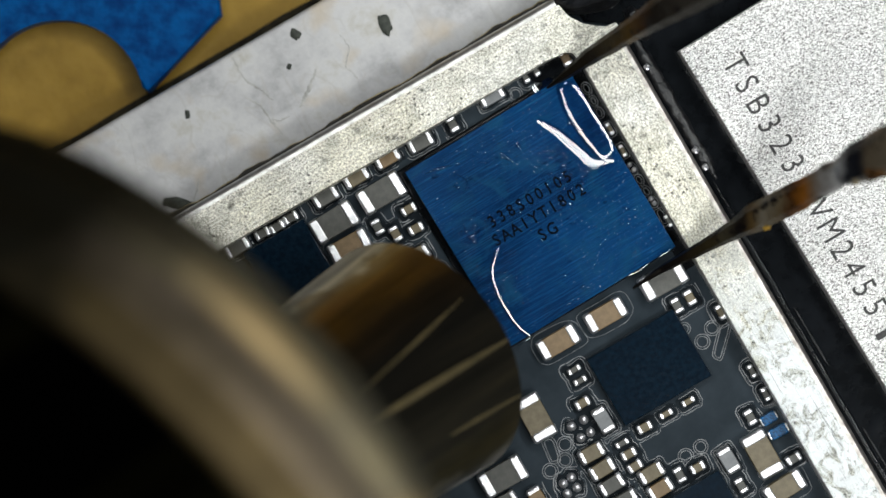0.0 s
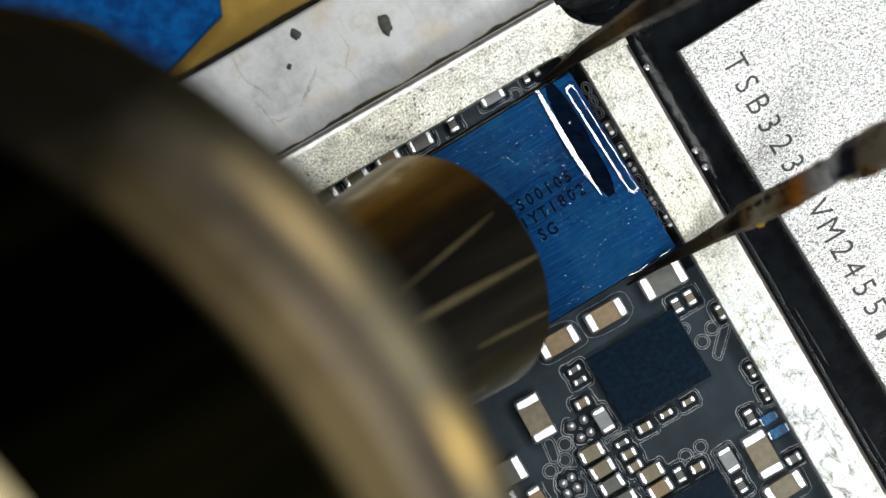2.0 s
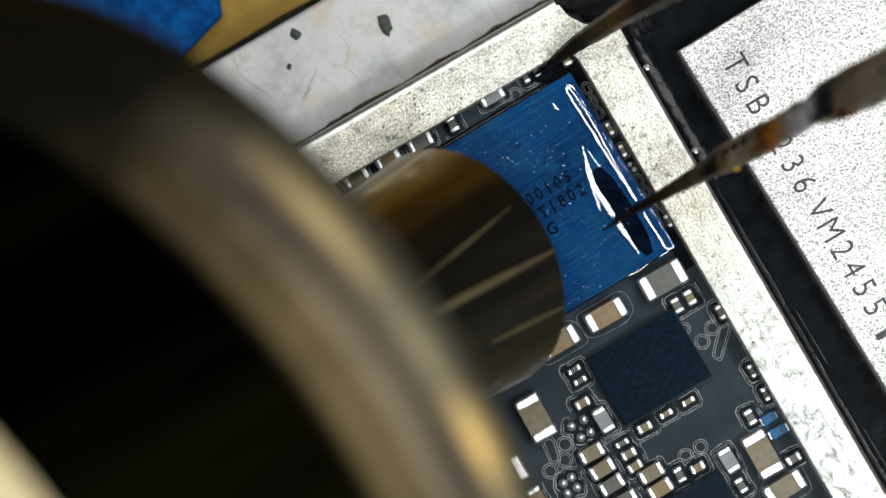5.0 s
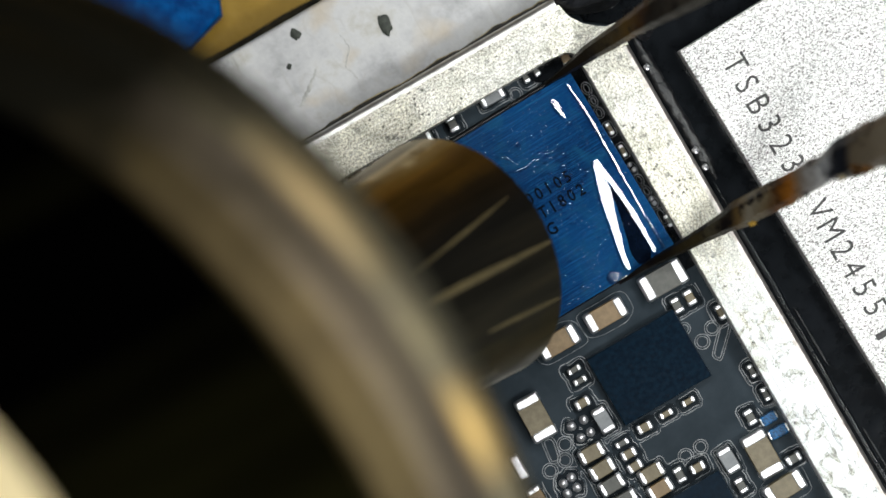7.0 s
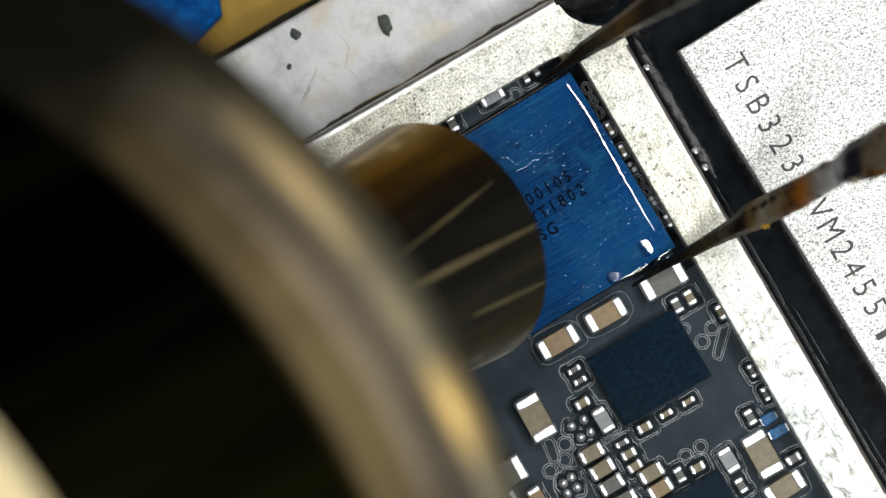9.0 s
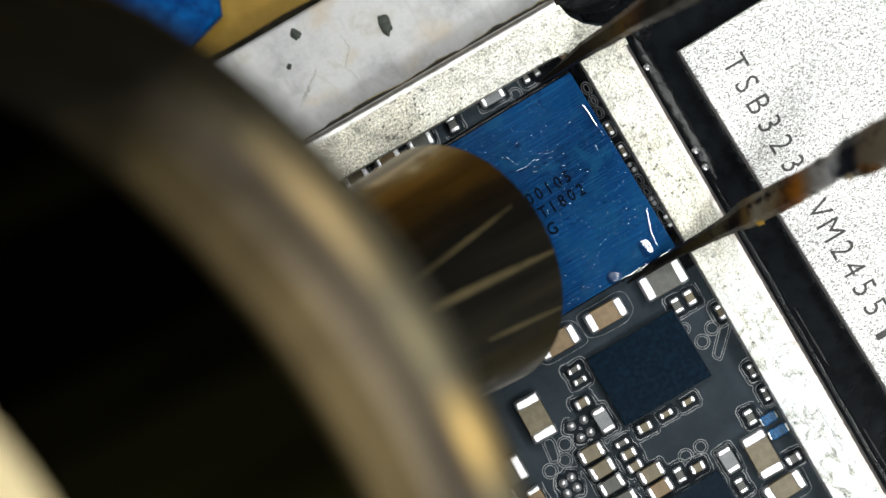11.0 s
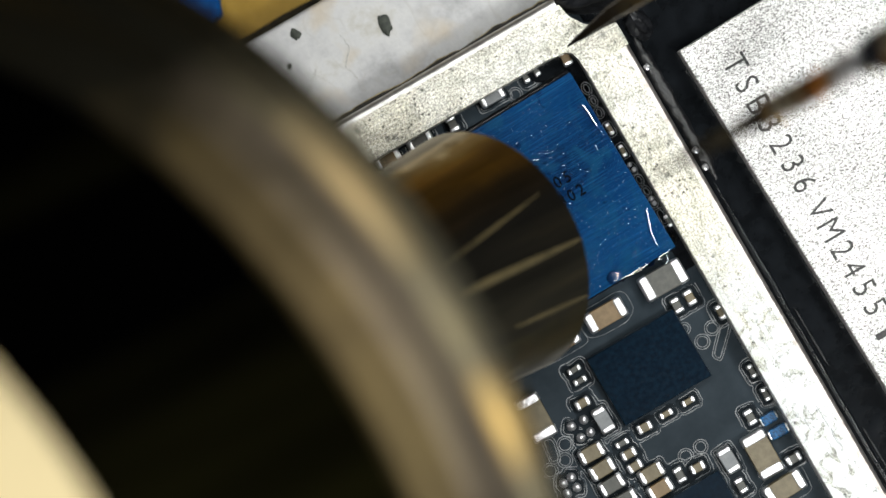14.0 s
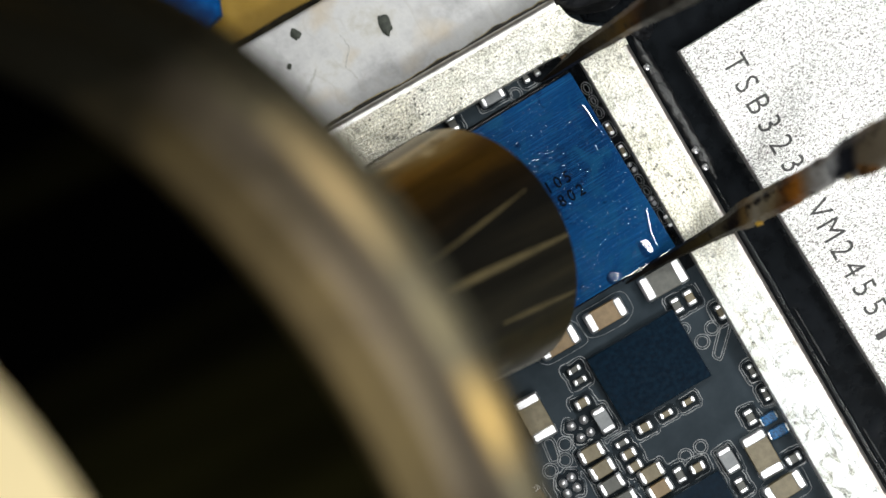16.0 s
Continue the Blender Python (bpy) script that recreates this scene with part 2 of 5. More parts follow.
M_SHIELD = shield_material()
M_RUBBED_LIT = shield_material(True)
M_WORN_EDGE = plain("brownish_worn_edge", (0.34, 0.31, 0.285), (0.64, 0.61, 0.58), 5, 0.4, 0.7, relief=0.01, relief_per_mm=6)
M_EDGE = plain("polished_edge", (0.38, 0.37, 0.355), (0.58, 0.57, 0.55), 4, 0.33, 0.85, relief=0.006, relief_per_mm=6)


def foil_material():
    m, nt, b = nodes_of("sandblasted_metal")
    g = noise_tex(nt, 25, 3.0, 0.55, stretch=(0.85, 1.15, 1), turn=31.5, distort=1.0)
    base = ramp(nt, g.outputs["Fac"], [(0.36, (0.09, 0.088, 0.083)), (0.455, (0.48, 0.476, 0.462)), (0.555, (0.96, 0.956, 0.94))])
    nt.links.new(base.outputs["Color"], b.inputs["Base Color"])
    b.inputs["Metallic"].default_value = 0.75
    b.inputs["Roughness"].default_value = 0.36
    bump(nt, b, g.outputs["Fac"], 0.0215)
    return m


M_FOIL = foil_material()


def stone_material():
    m, nt, b = nodes_of("stained_white_stone")
    n1 = noise_tex(nt, 0.6, 7, 0.68)
    base = ramp(nt, n1.outputs["Fac"], [(0.32, (0.32, 0.318, 0.325)), (0.46, (0.495, 0.492, 0.500)), (0.56, (0.58, 0.576, 0.575)), (0.68, (0.455, 0.435, 0.385))])
    n2 = noise_tex(nt, 0.5, 2, 0.5, distort=1.6, stretch=(1, 0.5, 1), turn=-40)
    vein = ramp(nt, n2.outputs["Fac"], [(0.488, (0, 0, 0)), (0.5, (0.35, 0.35, 0.35)), (0.512, (0, 0, 0))])
    c = mix(nt, vein.outputs["Color"], base.outputs["Color"], (0.42, 0.40, 0.37))
    n3 = noise_tex(nt, 0.9, 2, 0.5)
    rust = ramp(nt, n3.outputs["Fac"], [(0.55, (0, 0, 0)), (0.72, (0.6, 0.6, 0.6))])
    c = mix(nt, rust.outputs["Color"], c, (0.50, 0.40, 0.27))
    nt.links.new(c, b.inputs["Base Color"])
    b.inputs["Roughness"].default_value = 0.45
    n4 = noise_tex(nt, 6, 4)
    bump(nt, b, n4.outputs["Fac"], 0.01)
    return m


M_STONE = stone_material()
M_BRASS = plain("worn_brass_sheet", (0.22, 0.130, 0.016), (0.38, 0.235, 0.040), 0.5, 0.4, 0.0, spec=0.12, relief=0.02, relief_per_mm=3)
M_BLUE = plain("blue_anodised", (0.0006, 0.032, 0.145), (0.001, 0.088, 0.30), 2.0, 0.4, 0.0, spec=0.03, relief=0.02, relief_per_mm=8)
M_BENCH = plain("bench_mat", (0.03, 0.04, 0.05), (0.05, 0.06, 0.07), 0.2, 0.6)
M_FLECK = plain("dark_fleck", (0.022, 0.028, 0.022), (0.055, 0.062, 0.05), 9, 0.7)
M_CRACK = plain("dirty_crack", (0.33, 0.327, 0.31), (0.48, 0.475, 0.455), 3, 0.7)
M_DUST = plain("pale_dust", (0.14, 0.24, 0.36), (0.62, 0.70, 0.78), 12, 0.6)


def nozzle_material(name, c1, c2, rough, metal=1.0, stain=0.4):
    m, nt, b = nodes_of(name)
    no = noise_tex(nt, stain, 4)
    cr = ramp(nt, no.outputs["Fac"], [(0.3, c1), (0.7, c2)])
    nt.links.new(cr.outputs["Color"], b.inputs["Base Color"])
    b.inputs["Metallic"].default_value = metal
    b.inputs["Roughness"].default_value = rough
    n2 = noise_tex(nt, 1.0, 3)
    bump(nt, b, n2.outputs["Fac"], 0.004)
    return m


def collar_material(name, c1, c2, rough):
    """Brushed steel tanned by heat; the shade on one side is put into its colour."""
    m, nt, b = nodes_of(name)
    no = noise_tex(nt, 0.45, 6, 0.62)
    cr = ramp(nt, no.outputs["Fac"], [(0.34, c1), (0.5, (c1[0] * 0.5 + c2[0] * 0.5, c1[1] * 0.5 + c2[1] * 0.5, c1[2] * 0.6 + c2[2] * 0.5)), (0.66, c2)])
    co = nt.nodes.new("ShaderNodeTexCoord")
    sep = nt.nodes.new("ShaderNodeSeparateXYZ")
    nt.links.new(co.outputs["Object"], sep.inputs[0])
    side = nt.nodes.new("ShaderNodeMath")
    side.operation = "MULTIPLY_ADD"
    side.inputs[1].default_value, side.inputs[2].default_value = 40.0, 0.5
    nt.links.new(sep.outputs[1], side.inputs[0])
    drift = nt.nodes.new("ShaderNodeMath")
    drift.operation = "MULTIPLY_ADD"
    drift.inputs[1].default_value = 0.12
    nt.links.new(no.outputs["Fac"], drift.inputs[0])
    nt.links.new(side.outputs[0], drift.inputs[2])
    # painted shade: near black towards -y, with the zone beside it lifted
    side_shade = ramp(nt, drift.outputs[0], [(0.24, (1, 1, 1)), (0.36, (0, 0, 0))])
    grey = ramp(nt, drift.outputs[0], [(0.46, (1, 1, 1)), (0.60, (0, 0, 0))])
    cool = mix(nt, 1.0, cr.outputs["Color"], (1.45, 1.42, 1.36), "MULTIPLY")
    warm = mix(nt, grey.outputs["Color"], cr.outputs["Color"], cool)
    c = mix(nt, side_shade.outputs["Color"], warm, (0.011, 0.010, 0.0065))
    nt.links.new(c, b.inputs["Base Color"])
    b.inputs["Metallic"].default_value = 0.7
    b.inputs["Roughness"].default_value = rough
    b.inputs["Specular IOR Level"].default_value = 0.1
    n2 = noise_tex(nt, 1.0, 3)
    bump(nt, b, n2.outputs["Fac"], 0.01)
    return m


def flange_material():
    """Grey-brown steel with painted side shade and two golden highlights put into the colour."""
    m = collar_material("flange_steel_painted_glints", (0.060, 0.052, 0.033), (0.110, 0.094, 0.058), 0.5)
    nt = m.node_tree
    b = nt.nodes["Principled BSDF"]
    c = b.inputs["Base Color"].links[0].from_socket
    # each row paints one lamp highlight: angle, height, inner and outer reach, tone
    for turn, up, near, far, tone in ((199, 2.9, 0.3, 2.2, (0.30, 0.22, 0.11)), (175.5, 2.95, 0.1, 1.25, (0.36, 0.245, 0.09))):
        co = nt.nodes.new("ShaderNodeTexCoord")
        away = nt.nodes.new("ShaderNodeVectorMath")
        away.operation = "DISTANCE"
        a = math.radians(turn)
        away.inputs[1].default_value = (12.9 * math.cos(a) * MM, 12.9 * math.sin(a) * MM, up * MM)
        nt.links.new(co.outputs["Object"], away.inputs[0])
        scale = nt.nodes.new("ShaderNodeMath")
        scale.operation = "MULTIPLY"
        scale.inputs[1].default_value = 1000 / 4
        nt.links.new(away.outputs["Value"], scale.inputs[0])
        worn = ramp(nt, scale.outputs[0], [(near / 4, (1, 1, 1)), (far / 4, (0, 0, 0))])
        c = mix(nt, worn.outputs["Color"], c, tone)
    nt.links.new(c, b.inputs["Base Color"])
    return m


def tip_material():
    """Near-black polished steel, tinted amber by heat along one side, with grazing reflections painted on both flanks.
    """
    m, nt, b = nodes_of("blackened_steel_edge_sheen")
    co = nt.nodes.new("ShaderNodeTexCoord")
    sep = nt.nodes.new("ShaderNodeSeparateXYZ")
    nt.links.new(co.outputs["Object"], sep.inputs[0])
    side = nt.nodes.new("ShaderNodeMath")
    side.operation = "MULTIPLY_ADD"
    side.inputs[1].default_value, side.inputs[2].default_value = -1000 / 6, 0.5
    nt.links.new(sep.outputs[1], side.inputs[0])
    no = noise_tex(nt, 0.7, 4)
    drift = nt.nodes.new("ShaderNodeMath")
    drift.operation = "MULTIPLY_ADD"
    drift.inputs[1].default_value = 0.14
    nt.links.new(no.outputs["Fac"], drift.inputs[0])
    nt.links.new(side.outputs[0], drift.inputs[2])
    # the pale first and last stops are flank reflections put into the colour
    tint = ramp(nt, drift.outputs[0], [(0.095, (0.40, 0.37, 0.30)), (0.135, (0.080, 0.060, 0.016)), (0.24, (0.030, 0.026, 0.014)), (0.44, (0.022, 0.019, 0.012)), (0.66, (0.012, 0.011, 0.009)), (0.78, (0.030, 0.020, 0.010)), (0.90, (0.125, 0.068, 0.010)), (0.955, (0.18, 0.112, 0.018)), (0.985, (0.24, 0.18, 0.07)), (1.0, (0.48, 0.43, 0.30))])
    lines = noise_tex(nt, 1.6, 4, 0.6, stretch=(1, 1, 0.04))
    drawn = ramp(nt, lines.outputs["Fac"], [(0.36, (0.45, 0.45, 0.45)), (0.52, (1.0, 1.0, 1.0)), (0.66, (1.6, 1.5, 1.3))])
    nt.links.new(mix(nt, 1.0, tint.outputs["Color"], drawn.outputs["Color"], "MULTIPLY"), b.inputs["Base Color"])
    b.inputs["Metallic"].default_value = 0.8
    b.inputs["Roughness"].default_value = 0.42
    n2 = noise_tex(nt, 1.0, 3)
    bump(nt, b, n2.outputs["Fac"], 0.004)
    return m


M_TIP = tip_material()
# light brass for added ribs that imitate reflection streaks on the tube
M_GLINT_RIB = nozzle_material("brass_glint_rib", (0.07, 0.056, 0.025), (0.17, 0.133, 0.062), 0.5, 0.5, 1.2)
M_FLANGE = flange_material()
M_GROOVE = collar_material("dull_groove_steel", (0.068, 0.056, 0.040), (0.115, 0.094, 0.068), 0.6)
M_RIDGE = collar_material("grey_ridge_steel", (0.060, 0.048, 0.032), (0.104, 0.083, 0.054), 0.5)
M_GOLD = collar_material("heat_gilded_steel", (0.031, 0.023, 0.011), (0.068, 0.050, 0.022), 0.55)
M_LIP = collar_material("shaded_olive_steel", (0.036, 0.034, 0.023), (0.066, 0.062, 0.042), 0.6)
# the stretched olive noise paints faint reflections along the barrel
M_BARREL = plain("black_barrel", (0.0002, 0.0002, 0.0002), (0.0065, 0.006, 0.0018), 0.22, 0.6, lo=0.48, hi=0.75, stretch=(1, 1, 0.06), spec=0.0)
M_SLEEVE = nozzle_material("pale_brass", (0.62, 0.50, 0.28), (0.75, 0.62, 0.36), 0.5, 0.35)


def tweezer_material(name, zones):
    """Tarnished steel whose stains change along the arm: zones of (plan x, colour), broken up by noise."""
    m, nt, b = nodes_of(name)
    co = nt.nodes.new("ShaderNodeTexCoord")
    sep = nt.nodes.new("ShaderNodeSeparateXYZ")
    nt.links.new(co.outputs["Object"], sep.inputs[0])
    x0, x1 = zones[0][0], zones[-1][0]
    along = nt.nodes.new("ShaderNodeMath")
    along.operation = "MULTIPLY_ADD"
    along.inputs[1].default_value = 75000 / (x1 - x0)
    along.inputs[2].default_value = (784 - x0) / (x1 - x0)
    nt.links.new(sep.outputs[0], along.inputs[0])
    n1 = noise_tex(nt, 1.3, 5, 0.62)
    blur = nt.nodes.new("ShaderNodeMath")
    blur.operation = "MULTIPLY_ADD"
    blur.inputs[1].default_value = 44 / (x1 - x0)
    nt.links.new(n1.outputs["Fac"], blur.inputs[0])
    back = nt.nodes.new("ShaderNodeMath")
    back.operation = "SUBTRACT"
    back.inputs[1].default_value = 22 / (x1 - x0)
    nt.links.new(along.outputs[0], back.inputs[0])
    nt.links.new(back.outputs[0], blur.inputs[2])
    base = ramp(nt, blur.outputs[0], [((x - x0) / (x1 - x0), c) for x, c in zones])
    n3 = noise_tex(nt, 2.2, 5, 0.65)
    spots = ramp(nt, n3.outputs["Fac"], [(0.36, (1, 1, 1)), (0.46, (0, 0, 0))])
    c = mix(nt, spots.outputs["Color"], base.outputs["Color"], (0.008, 0.006, 0.006))
    nt.links.new(c, b.inputs["Base Color"])
    b.inputs["Metallic"].default_value = 0.6
    b.inputs["Roughness"].default_value = 0.34
    n2 = noise_tex(nt, 5, 5)
    bump(nt, b, n2.outputs["Fac"], 0.03)
    return m


M_ARM_LOW = tweezer_material("tarnished_steel_low", [(1080, (0.005, 0.004, 0.004)), (1190, (0.012, 0.009, 0.006)), (1235, (0.040, 0.030, 0.012)), (1262, (0.070, 0.060, 0.036)), (1284, (0.014, 0.010, 0.008)), (1304, (0.12, 0.075, 0.028)),
                                                     (1324, (0.21, 0.185, 0.14)), (1350, (0.165, 0.125, 0.07)), (1367, (0.09, 0.035, 0.008)), (1386, (0.29, 0.105, 0.012)), (1400, (0.22, 0.15, 0.095)), (1414, (0.30, 0.28, 0.26)), (1436, (0.42, 0.42, 0.42)),
                                                     (1452, (0.020, 0.022, 0.028)), (1471, (0.010, 0.011, 0.016)), (1484, (0.15, 0.118, 0.078)), (1530, (0.20, 0.165, 0.12)), (1640, (0.10, 0.08, 0.065))])
M_ARM_UP = tweezer_material("tarnished_steel_up", [(940, (0.006, 0.005, 0.004)), (1030, (0.022, 0.016, 0.009)), (1066, (0.060, 0.044, 0.020)), (1095, (0.110, 0.062, 0.012)), (1112, (0.055, 0.024, 0.005)), (1128, (0.015, 0.012, 0.009)), (1180, (0.045, 0.038, 0.030)), (1300, (0.06, 0.055, 0.05))])


M_RUST = plain("orange_rust", (0.012, 0.008, 0.004), (0.090, 0.036, 0.005), 2.5, 0.6, spec=0.08, relief=0.03, relief_per_mm=10)


def flux_material():
    """Clear liquid: see-through, with the gloss of a wet surface."""
    m, nt, b = nodes_of("clear_liquid_flux")
    out = nt.nodes["Material Output"]
    see = nt.nodes.new("ShaderNodeBsdfTransparent")
    see.inputs["Color"].default_value = (0.86, 0.90, 0.94, 1)
    gloss = nt.nodes.new("ShaderNodeBsdfGlossy")
    gloss.inputs["Roughness"].default_value = 0.02
    fr = nt.nodes.new("ShaderNodeFresnel")
    fr.inputs["IOR"].default_value = 1.8
    mx = nt.nodes.new("ShaderNodeMixShader")
    nt.links.new(fr.outputs["Fac"], mx.inputs[0])
    nt.links.new(see.outputs["BSDF"], mx.inputs[1])
    nt.links.new(gloss.outputs["BSDF"], mx.inputs[2])
    nt.links.new(mx.outputs["Shader"], out.inputs["Surface"])
    return m


M_FLUX = flux_material()
# opaque navy painted where the clear liquid bends light away
M_FLUX_SHADE = plain("flux_refraction_shade", (0.0016, 0.0040, 0.0105), (0.0026, 0.0062, 0.0160), 3, 0.06, spec=0.25)


# ---- setting: bench, stone block, board ----
solid("bench", block(400, 400, 4, 0.5), M_BENCH, (0, 0, -16), 0, "dark rubber bench mat under the stone block", "bench", kind="structure")
c = at(*bd(0, 0), -0.8)
stone = prism([(-26, -60), (60, -60), (60, 3.95), (-26, 3.95)], -11.2, 0, 0.12, 3)
solid("stone_block", stone, M_STONE, (c.x, c.y, -0.8), 30, "stained white stone repair block under the board", "block", kind="structure")
brass = prism([(-45, 3.98), (50, 3.98), (50, 45), (-45, 45)], -9.5, 0, 0.1, 2)
solid("brass_plate", brass, M_BRASS, (c.x, c.y, -2.5), 30, "worn yellow brass plate beside the stone block", "plate", kind="structure")
# a dark strip laid on the brass as the stone edge's shadow
grime = bmesh.new()
shore_in = [grime.verts.new((-30 + 70 * i / 240, 3.97, 0.01)) for i in range(241)]
shore_out = [grime.verts.new((-30 + 70 * i / 240, 4.19 + 0.05 * noise.noise(Vector((i * 0.21, 2.0, 0))), 0.012)) for i in range(241)]
for i in range(240):
    grime.faces.new((shore_in[i], shore_in[i + 1], shore_out[i + 1], shore_out[i]))
solid("joint_shade", grime, M_GLUE_SHADE, (c.x, c.y, -2.5), 30, "dark brown strip painting the shade in the joint of stone and brass", "grime", kind="stuff")


def blue_bracket():
    k = lambda x, y: at(x, y, -1.5)
    pts = [k(262, 163)]
    pts += [k(391, 26), k(383, -30), k(383, -400), k(-500, -400), k(-500, 140), k(-40, 140)]
    for i in range(25):
        a = math.radians(158 - i * (158 - 12) / 24)
        pts.append(k(105 + 150 * math.cos(a), 186 - 150 * math.sin(a)))
    bm = prism([(p.x, p.y) for p in pts], -2.5, -1.5, 0.08, 2)
    return solid("blue_bracket", bm, M_BLUE, (0, 0, 0), 0, "blue anodised bracket with a round notch on the brass plate", "bracket")


blue_bracket()

c = at(*bd(0, 0), 0)
board = prism([(-14, -17), (26, -17), (26, 1.2), (-14, 1.2)], -0.8, 0.0, 0.03, 1)
solid("circuit_board", board, M_BOARD, (c.x, c.y, 0), 30, "dark grey phone circuit board with tiny soldered parts", "circuit board", kind="structure")

# ---- shield frame ----
SH = 0.9


def bar(profile, x0, x1):
    """A profile of (depth, height) pulled along x."""
    bm = bmesh.new()
    n = 28
    loops = [[bm.verts.new((x0 + (x1 - x0) * i / n, d, z)) for d, z in profile] for i in range(n + 1)]
    for a, b in zip(loops, loops[1:]):
        for k in range(len(profile) - 1):
            bm.faces.new((a[k], a[k + 1], b[k + 1], b[k]))
    bm.faces.new(loops[0])
    bm.faces.new(loops[-1][::-1])
    return bm


def shield_frame():
    c = at(*bd(0, 0), SH)
    ob = thing("shield_frame", (c.x, c.y, 0), 30, "scratched and pitted silver shield frame soldered round the parts", "shield frame")
    profile = [(0, 0), (0, SH - 0.03), (0.03, SH), (0.99, SH), (1.02, SH - 0.004), (1.02, 0)]
    edge = [(1.02, 0), (1.02, SH - 0.005), (1.11, SH - 0.025), (1.16, SH - 0.09), (1.19, SH - 0.34), (1.20, SH - 0.36), (1.22, 0)]
    part("top_bar", bar(profile, -14, -0.5), M_SHIELD, ob)
    turn = Matrix.Translation((0, -0.6 * MM, 0)) @ Matrix.Rotation(math.radians(-90), 4, "Z")
    part("side_bar", bar(profile, 0, 16), M_RUBBED_LIT, ob, "", turn)
    part("rim", bar([(1.02, 0), (1.02, SH - 0.004), (1.09, SH - 0.010), (1.17, SH - 0.026), (1.20, SH - 0.06), (1.235, SH - 0.3), (1.26, 0)], -14, 0.18), M_EDGE, ob, "bright rounded edge")
    part("rim", bar(edge, 0, 16), M_WORN_EDGE, ob, "brownish rounded edge", turn)
    web = [(-0.5, 0), (-0.22, -0.02), (-0.06, -0.12), (0, -0.35), (0, -0.6), (1.19, -0.6), (1.2, -0.2), (1.18, 0.0), (0.95, 0.02), (0.75, 0.14), (0.5, 0.36), (0.3, 0.66), (0.24, 0.95), (0.24, 1.017), (-0.5, 1.017)]
    part("corner", prism(web, 0.0, SH), M_SHIELD, ob)
    return ob


shield_frame()


# ---- black underfill beside the frame ----
def rope(name, a0, b0, a1, b1, r, n, label, seed, z=0.0, mat=None, flat=0.6, rag=0.22):
    pts, rad = [], []
    for i in range(n):
        f = i / (n - 1)
        a = a0 + (a1 - a0) * f + r * 0.3 * noise.noise(Vector((f * 14, seed * 2.7, 4.0)))
        b = b0 + (b1 - b0) * f
        p = at(*bd(a, b), 0)
        pts.append((p.x, p.y, z))
        rad.append(r / 75 * (1 + rag * noise.noise(Vector((b / 45 + a / 45, seed * 5.3, 0))) + 0.3 * rag * noise.noise(Vector((b / 14, seed * 2.3, 1.0)))) * min(1.0, 0.25 + 6 * f, 0.25 + 6 * (1 - f)))
    return solid(name, tube(pts, rad, 10, flat=flat), mat or M_TAR, (0, 0, 0), 0, label, "underfill")


rope("underfill_bead", 103, 40, 105, 330, 11, 150, "rough dark grey underfill bead along the shield frame", 3, 0.12, M_ROUGH, 0.45, 0.5)
rope("resin_ripple", 110, 596, 111, 716, 1.7, 40, "thin glossy ripple in the black underfill", 5, 0.16, M_LUMP, 0.8, 0.5)
rope("resin_ripple", 109, 838, 111, 940, 1.7, 40, "thin glossy ripple in the black underfill", 6, 0.16, M_LUMP, 0.8, 0.5)
rope("underfill_bead", 97, 330, 99, 1150, 6, 150, "black resin underfill bead along the shield frame", 4, 0.12, M_TAR, 0.5)


def adhesive_skirt():
    """A dark fillet of adhesive from the long bar's outer foot down to the stone, with an uneven outer edge."""
    skirt, edge = bmesh.new(), []
    rows = []
    n = 220
    for i in range(n + 1):
        a = -1050 + 1072 * i / n
        w = 98.0 + 5.0 * noise.noise(Vector((a / 62, 3.3, 0))) + 3.4 * noise.noise(Vector((a / 23, 8.1, 0)))
        row = []
        for b, z in ((-84, 0.62), (-91, 0.5), (-95 - (w - 100) * 0.3, 0.22), (-w + 2, -0.3), (-w, -0.8)):
            p = at(*bd(a, b), z)
            row.append(skirt.verts.new(p))
        edge.append(at(*bd(a, -w + 0.6), -0.1))
        rows.append(row)
    for a, b in zip(rows, rows[1:]):
        for k in range(4):
            skirt.faces.new((a[k], a[k + 1], b[k + 1], b[k]))
    ob = solid("adhesive_skirt", skirt, M_GLUE_SHADE, (0, 0, 0), 0, "uneven dark brown adhesive fillet along the shield frame's outer foot", "adhesive")
    rad = [0.015 * max(0.15, 0.6 + 1.2 * noise.noise(Vector((i / 9, 1.7, 0)))) for i in range(n + 1)]
    part("wet_edge", tube(edge, rad, 5), M_AMBER, ob, "thin amber edge line")
    return ob


adhesive_skirt()
c = at(*bd(130, 40), 0)
strip = prism([(-0.56, -16.5), (14, -16.5), (14, 6), (-1.2, 6), (-1.2, 0.9), (-0.56, 0.5)], -0.3, 0.12, 0.05, 1)
solid("underfill_floor", strip, M_TAR, (c.x, c.y, 0), 29.4, "flat black underfill in the gap beside the memory chip", "underfill")


c = at(*bd(0, 0), 0)
gap = prism([(-1.35, -0.02), (-0.01, -0.02), (-0.01, -5.9), (-0.36, -5.9), (-0.38, -0.62), (-0.8, -0.5), (-1.15, -0.3)], -0.05, 0.03, 0.01, 1)
solid("underfill_floor", gap, M_TAR, (c.x, c.y, 0), 30, "glossy black resin in the gap round the blue chip's corner", "underfill")


